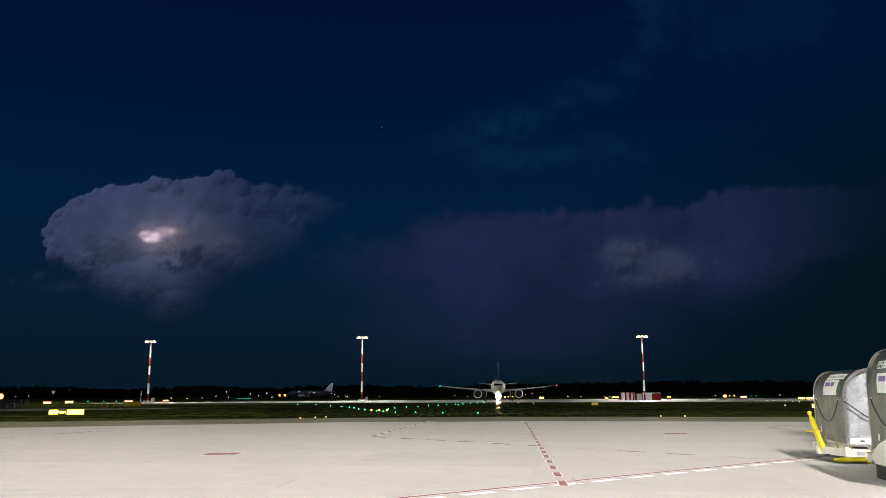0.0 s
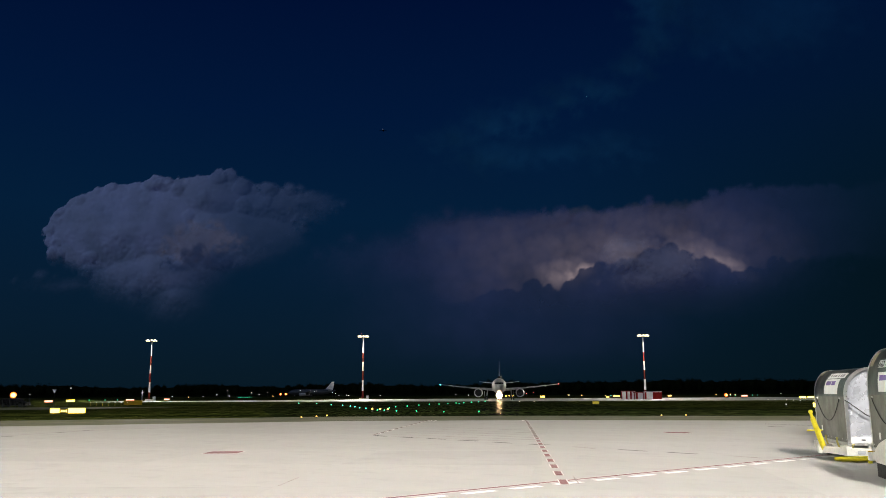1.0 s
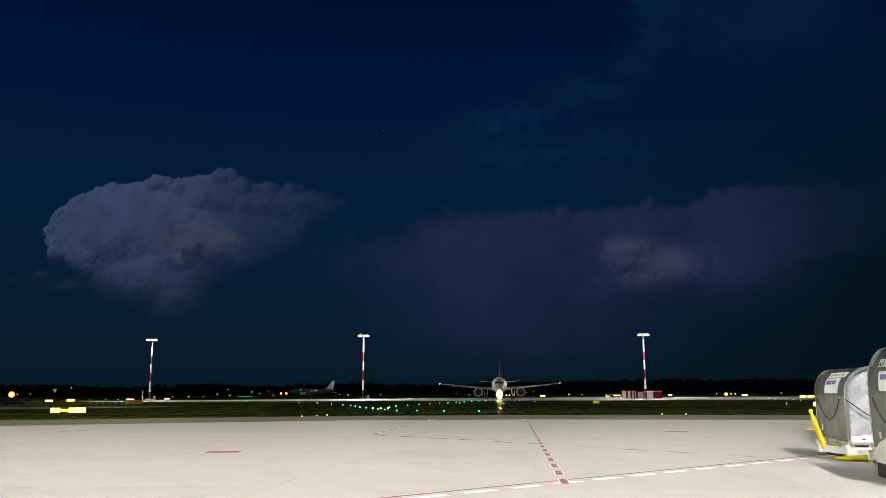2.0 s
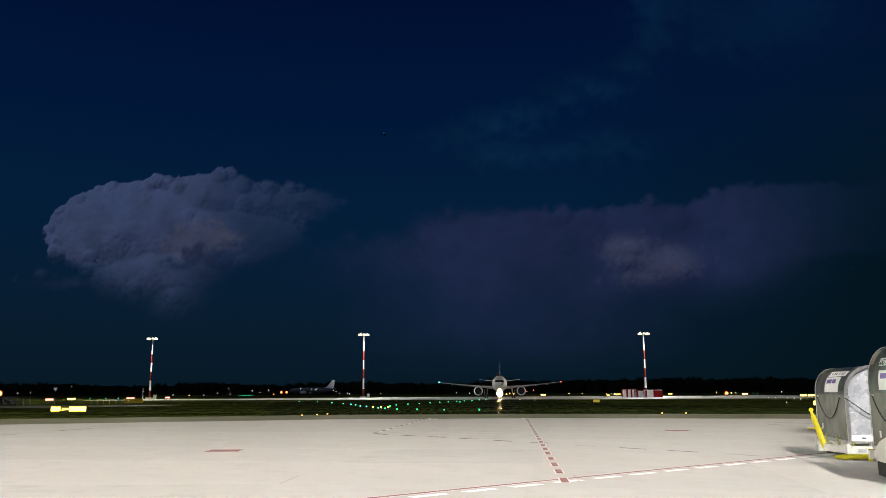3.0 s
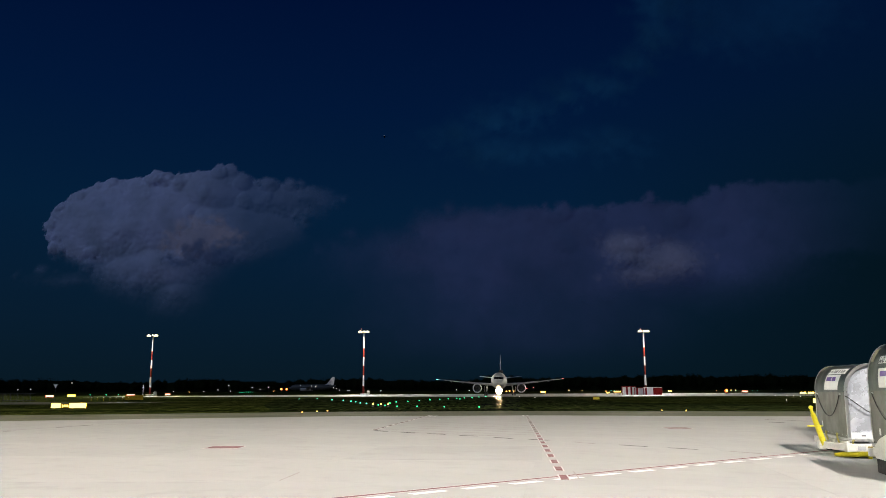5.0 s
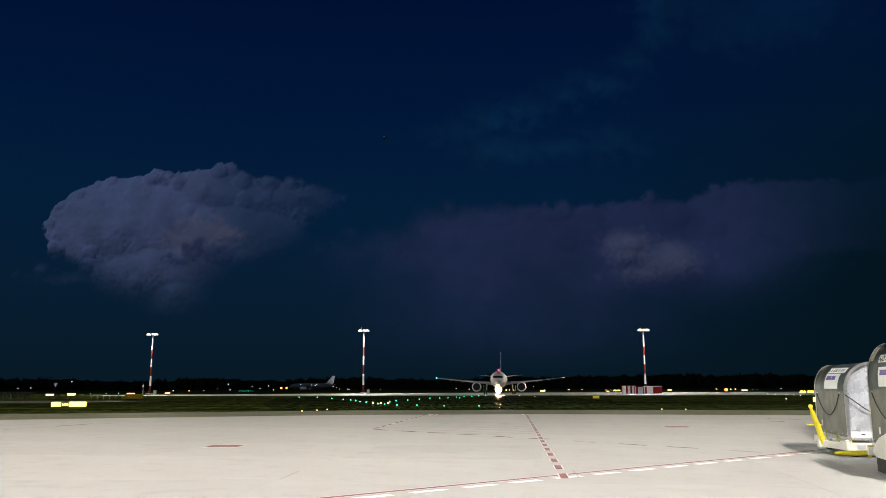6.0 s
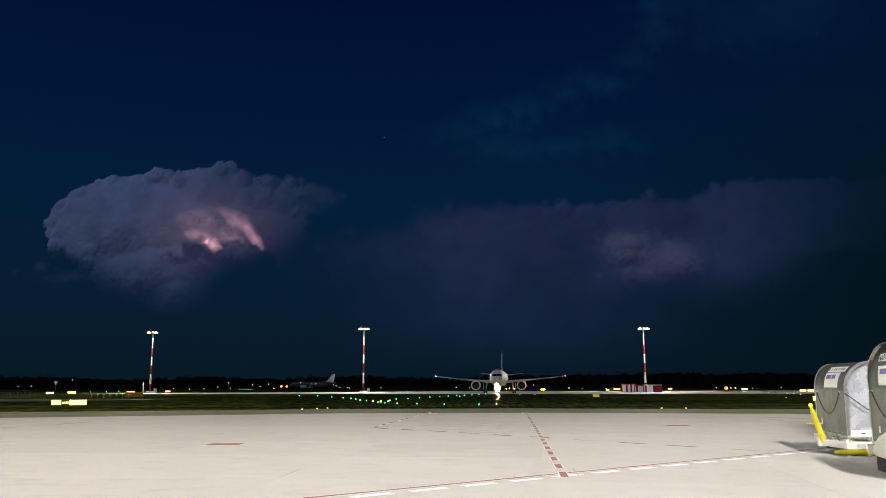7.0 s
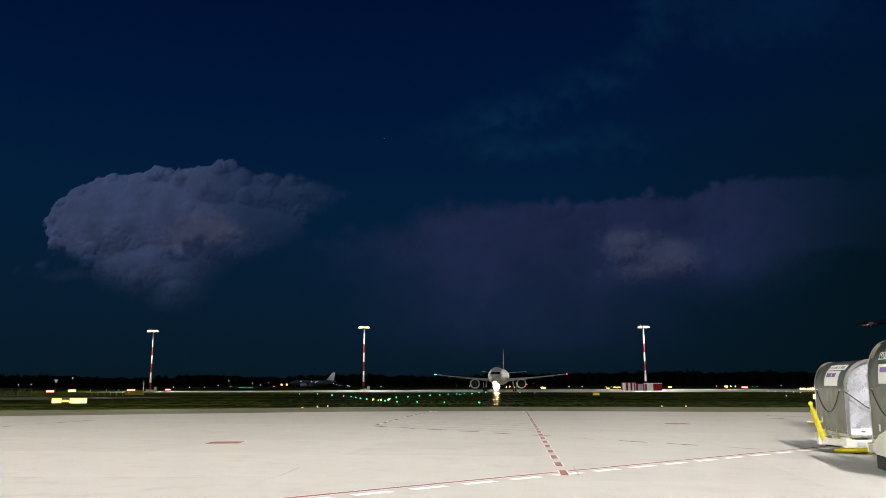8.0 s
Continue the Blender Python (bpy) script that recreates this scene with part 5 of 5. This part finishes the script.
def flash_glow(parent, color, span, cores, ridge=(), seed=1, step=5.0, cell=70.0, crest=()):
    """A sheet with lightning's light painted as emission. cores: centre, half-axes, steepness, strength and lean of its
    bright places;
    ridge: the crest line of the dark heads of cloud, painted into the glow as shade."""
    rng = np.random.default_rng(seed)
    x0, x1, z0, z1 = span
    nx, nz = int((x1 - x0) / step) + 1, int((z1 - z0) / step) + 1
    X, Z = np.meshgrid(x0 + np.arange(nx) * step, z0 + np.arange(nz) * step)
    big, fine, bil = np.zeros(X.shape), np.zeros(X.shape), np.zeros(X.shape)
    for jj in range(nz):
        for ii in range(nx):
            p = Vector((X[jj, ii] / cell, seed * 3.1, Z[jj, ii] / cell))
            big[jj, ii] = noise.fractal(p * 0.55, 0.9, 2.1, 5)
            fine[jj, ii] = noise.fractal(p * 2.2, 0.8, 2.1, 4)
            bil[jj, ii] = billow(p * 1.1, 3)
    wx, wz = X + cell * 0.35 * big, Z + cell * 0.30 * np.roll(big, (9, 5), (0, 1))
    light = np.zeros(X.shape)
    for cx, cz, rx, rz, power, amp, *lean in cores:
        q = radians(lean[0]) if lean else 0.0
        ux, uz = (wx - cx) * math.cos(q) + (wz - cz) * math.sin(q), (wz - cz) * math.cos(q) - (wx - cx) * math.sin(q)
        light += amp * np.clip(1 - np.hypot(ux / rx, uz / rz), 0, None) ** power
    light *= np.clip(0.45 + 0.7 * bil + 0.35 * big, 0.15, None)
    if ridge:
        rx_, rz_ = [q[0] for q in ridge], [q[1] for q in ridge]
        shade = np.clip((Z + 9 * fine - np.interp(wx, rx_, rz_)) / 14 + 0.5, 0, 1)
        length = rx_[-1] - rx_[0]
        for k in range(int(length / 34)):
            hx = rx_[0] + length * rng.random()
            r = rng.uniform(14, 46)
            hz = np.interp(hx, rx_, rz_) - r * rng.uniform(0.2, 0.9)
            d = np.hypot(wx - hx, wz - hz) + 5 * fine
            shade = np.minimum(shade, np.clip((d - r) / 7 + 0.3, 0, 1))
        light *= 0.10 + 0.90 * shade
    if crest:
        light *= np.clip((np.interp(X, [q[0] for q in crest], [q[1] for q in crest]) - Z - 12 * fine - 8 * big) / 26, 0, 1)
    rim = np.clip(np.minimum(np.minimum(X - x0, x1 - X), np.minimum(Z - z0, z1 - Z)) / (6 * step), 0, 1)
    light *= rim
    keep = light > 0.0004
    idx = np.arange(nx * nz).reshape(nz, nx)
    quad = keep[:-1, :-1] | keep[1:, :-1] | keep[:-1, 1:] | keep[1:, 1:]
    faces = np.stack([idx[:-1, :-1][quad], idx[:-1, 1:][quad], idx[1:, 1:][quad], idx[1:, :-1][quad]], 1)
    me = bpy.data.meshes.new("glow")
    me.from_pydata(np.stack([X.ravel(), (-25 * bil).ravel(), Z.ravel()], 1).tolist(), [], faces.tolist())
    # on these sheets the attribute holds painted brightness
    me.attributes.new("thickness", "FLOAT", "POINT").data.foreach_set("value", light.ravel().astype(np.float32))
    me.polygons.foreach_set("use_smooth", [True] * len(faces))
    me.materials.append(flash_material("lightning_glow", color, 1.0))
    ob = new("glow", me)
    ob.parent = parent
    return ob


BOLT = glow("lightning_stroke", (1.0, 0.86, 0.82), 2.2)
FRONT, BACK = 3760.0, 4700.0


def flash(label):
    return thing("lightning_flash", label, "lightning", pose(0, BACK, 0))


BANK_RIDGE = [(-60, 395), (200, 440), (305, 455), (420, 505), (530, 478), (690, 560), (785, 600), (1050, 665), (1180, 612), (1340, 546), (1450, 548), (1580, 595), (1850, 605), (2100, 650)]
BANK_CREST = [(-225, 820), (98, 836), (420, 836), (678, 884), (744, 852), (908, 896), (1180, 915), (1370, 950), (1620, 1018), (1800, 990), (2130, 1015)]
flash_a = flash("white hearted lightning flash inside the thundercloud")
flash_glow(flash_a, (1.0, 0.74, 0.78), (-1950, -700, 380, 1080),
           [(-1388, 746, 58, 32, 1.0, 1.1), (-1300, 768, 90, 30, 1.1, 0.32), (-1340, 750, 230, 115, 2.0, 0.15), (-1340, 760, 560, 340, 1.8, 0.026)], (), 21, 5.0, 46.0)
flash_b = flash("tan lightning flash behind the storm bank")
flash_glow(flash_b, (1.0, 0.74, 0.68), (-150, 2150, 330, 1000),
           [(570, 545, 170, 85, 1.3, 0.20), (650, 555, 90, 42, 1.0, 0.26, 12), (1340, 565, 150, 50, 1.1, 0.15, -25), (1220, 640, 260, 110, 1.5, 0.09, -25), (800, 640, 1000, 380, 1.2, 0.048)],
           BANK_RIDGE, 22, 6.0, 80.0, BANK_CREST)
flash_c = flash("branched lightning stroke in a pink glow")
flash_glow(flash_c, (1.0, 0.60, 0.60), (-1800, -1050, 380, 860),
           [(-1385, 585, 150, 100, 1.2, 0.34), (-1370, 595, 70, 50, 1.0, 0.16), (-1380, 610, 420, 260, 1.8, 0.045)],
           [(-1800, 420), (-1450, 450), (-1345, 470), (-1300, 560), (-1265, 640), (-1190, 670), (-1050, 610)], 23, 5.0, 60.0)
bm = bmesh.new()
pts = [(-62, 10), (-52, 17), (-34, 16), (-18, 11), (0, 13), (16, 6), (30, 2), (43, 5), (50, 12)]
for (x0, z0), (x1, z1) in zip(pts, pts[1:]):
    tube(bm, (x0, 0, z0), (x1, 0, z1), 1.8, 1.7, 6)
for (x0, z0), (x1, z1) in zip([(-53, 16), (-48, 3), (-50, -12), (-40, -17)], [(-48, 3), (-50, -12), (-40, -17), (-36, -20)]):
    tube(bm, (x0, 0, z0), (x1, 0, z1), 1.4, 1.2, 6)
part("stroke", bm, BOLT, flash_c, "thin white branching stroke", m=pose(-1390, -40, 606))
flash_d = flash("pink lightning flash behind dark billows")
flash_glow(flash_d, (1.0, 0.50, 0.60), (-1800, -500, 380, 1080),
           [(-1122, 676, 118, 44, 0.9, 0.80, -30), (-1150, 745, 150, 90, 1.4, 0.20, -30), (-912, 705, 100, 30, 0.9, 0.46, -48), (-985, 772, 130, 50, 1.3, 0.28, -35),
            (-1010, 700, 80, 40, 1.1, 0.22, -30), (-1080, 740, 480, 300, 1.7, 0.045)],
           [(-1800, 380), (-1290, 560), (-1230, 630), (-1168, 672), (-1120, 650), (-1075, 615), (-1040, 640), (-985, 675), (-940, 655), (-873, 628), (-830, 600), (-790, 540), (-700, 460)], 24, 4.5, 50.0)
flash_e = flash("weak tan lightning flash low in the storm bank")
flash_glow(flash_e, (1.0, 0.74, 0.66), (200, 1700, 330, 900),
           [(640, 572, 110, 60, 1.2, 0.075, 15), (1340, 575, 120, 40, 1.2, 0.02, -25), (850, 620, 600, 260, 1.5, 0.022)], BANK_RIDGE, 25, 6.0, 80.0)
flash_f = flash("fading pink lightning glow beside a dark heap of cloud")
flash_glow(flash_f, (1.0, 0.58, 0.66), (-1900, -550, 330, 960),
           [(-1345, 610, 120, 115, 1.2, 0.15), (-1400, 600, 230, 190, 1.5, 0.06), (-1200, 720, 190, 60, 1.3, 0.05, -10), (-730, 650, 140, 160, 1.4, 0.014), (-1150, 690, 560, 300, 1.5, 0.022)],
           [(-1900, 330), (-1400, 400), (-1335, 440), (-1315, 540), (-1262, 640), (-1167, 690), (-1032, 655), (-897, 610), (-787, 521), (-700, 420), (-550, 330)], 26, 5.0, 60.0)
flash_g = flash("weak grey lightning afterglow behind dark billows")
flash_glow(flash_g, (1.0, 0.82, 0.92), (-1700, -300, 380, 980),
           [(-1090, 715, 200, 90, 1.2, 0.034, -12), (-900, 690, 110, 60, 1.2, 0.022, -30), (-560, 630, 120, 95, 1.3, 0.036, 30), (-690, 540, 70, 40, 1.1, 0.030, 40), (-950, 690, 560, 300, 1.6, 0.018)],
           [(-1700, 380), (-1297, 560), (-1200, 640), (-1147, 672), (-1080, 640), (-980, 632), (-900, 672), (-840, 610), (-700, 520), (-603, 515), (-498, 560), (-300, 420)], 27, 5.0, 50.0)

# ---------------------------------------------------------------- far aircraft in the sky
high = thing("high_airplane", "tiny distant airplane with a faint light", "airplane", pose(-258, 3300, 1122))
part("fuselage", loft(bmesh.new(), [ring(y, 0, 0, r, r, 12) for y, r in ((-18, 0.2), (-15, 1.8), (10, 1.9), (19, 0.3))]), CAR_DARK, high, smooth=True)
for s in (-1, 1):
    part("wing", loft(bmesh.new(), [foil(s * x, y, c, z, t) for x, y, c, z, t in ((1.2, -5, 7, -0.8, 0.9), (17, 2.6, 1.2, 0.6, 0.2))]), CAR_DARK, high, smooth=True)
part("tail_fin", loft(bmesh.new(), [foil(0, y, c, z, t, True) for y, c, z, t in ((12, 5, 1.2, 0.4), (16.9, 2.1, 7.5, 0.2))]), CAR_DARK, high, smooth=True)
bm = bmesh.new()
bmesh.ops.create_uvsphere(bm, u_segments=10, v_segments=8, radius=2.2, matrix=Matrix.Translation((0, -18.5, -0.5)))
part("light", bm, glow("faint_far_light", (0.55, 0.65, 0.95), 0.10), high, "faint forward light", smooth=True)


# ---------------------------------------------------------------- motion of things


def motions():
    # the taxiing airliner comes on along its line and begins a turn
    rows = []
    for t, y, turn in ((0.0, 237.0, -3.9), (1.4, 232.2, -3.9), (2.8, 227.4, -3.95), (4.5, 222.0, -4.6), (6.0, 216.6, -5.2), (7.0, 212.8, -6.2), (8.0, 209.0, -7.5)):
        rows.append((t, pose(0.0665 * y, y, -0.02, 0, 0, turn)))
    walk(taxiing, rows)
    # hooded beacons turn once in 1.42 s
    steps = [i * 0.2 for i in range(41)]
    walk(taxi_beacon, [(t, pose(0, -3.0, 5.96, 0, 0, (t - 0.40) / 1.42 * 360)) for t in steps])
    walk(climbing_beacon, [(t, pose(0, -3.0, 5.96, 0, 0, -90 + (t - 8.0) / 1.42 * 360)) for t in steps])
    walk(climbing, [(0.0, pose(1133.0, 720, 36.0, 0, -2, -90)), (4.0, pose(757.0, 720, 44.0, 0, -2, -90)), (8.0, pose(381.0, 720, 52.0, 0, -2, -90))])
    walk(high, [(0.0, pose(-258, 3300, 1122)), (4.0, pose(-254, 3300, 1072)), (8.0, pose(-254, 3300, 1027))])
    walk(passing_car, [(0.0, pose(-70.45, 131, -0.05, 0, 0, 90)), (0.5, pose(-69.25, 131, -0.05, 0, 0, 90)), (1.0, pose(-68.65, 131, -0.05, 0, 0, 90)), (1.3, pose(-68.50, 131, -0.05, 0, 0, 90)), (1.7, pose(-68.65, 131, -0.05, 0, 0, 90)), (2.8, pose(-70.60, 131, -0.05, 0, 0, 90)), (3.2, pose(-71.60, 131, -0.05, 0, 0, 90)), (4.0, pose(-75.00, 131, -0.05, 0, 0, 90)), (8.0, pose(-110.00, 131, -0.05, 0, 0, 90))])
    walk(car_beacon, [(i * 0.1, pose(0, 0.3, 1.46, 0, 0, (i * 0.1 - 1.0) / 0.49 * 360 - 62.5)) for i in range(81)])
    # the painted glow sheets wait behind the backdrop between flashes
    away, near = pose(0, BACK, 0), pose(0, FRONT, 0)
    walk(flash_a, [(0.0, near), (0.034, near), (0.067, away), (8.0, away)])
    walk(flash_b, [(0.0, away), (0.967, away), (1.0, near), (1.034, near), (1.067, away), (8.0, away)])
    walk(flash_c, [(0.0, away), (1.434, away), (1.467, near), (1.534, near), (1.567, away), (8.0, away)])
    walk(flash_d, [(0.0, away), (6.934, away), (6.967, near), (7.1, near), (7.134, away), (8.0, away)])
    walk(flash_e, [(0.0, away), (3.767, away), (3.8, near), (3.834, away), (4.134, away), (4.167, near), (4.234, near), (4.267, away), (6.434, away), (6.467, near), (6.534, near), (6.567, away), (8.0, away)])
    walk(flash_f, [(0.0, away), (1.634, away), (1.667, near), (1.734, near), (1.767, away), (8.0, away)])
    walk(flash_g, [(0.0, away), (7.134, away), (7.167, near), (7.234, near), (7.267, away), (8.0, away)])


# ---------------------------------------------------------------- apron slabs


def apron_slabs():
    size, gap, turn = 5.0, 0.002, radians(-8.0)
    me = mesh_of("slab", boxed(gap / 2, size - gap / 2, gap / 2, size - gap / 2, -0.14, 0.0, 0.0006), CONCRETE)
    for i in range(-8, 9):
        for j in range(-4, 6):
            x, y = i * size, j * size
            wx, wy = -2.07 + x * math.cos(turn) - y * math.sin(turn), 25.77 + x * math.sin(turn) + y * math.cos(turn)
            cx, cy = wx + 2.5, wy + 2.3
            if cy + 3.1 > 51.5 - 0.16 * max(abs(cx) - 8, 0) or cy < 2 or abs(cx) > 0.62 * cy + 6:
                continue
            ob = new("slab", me)
            ob.parent = apron
            ob.matrix_basis = pose(wx, wy, 0, 0, 0, -8.0)


apron_slabs()
motions()
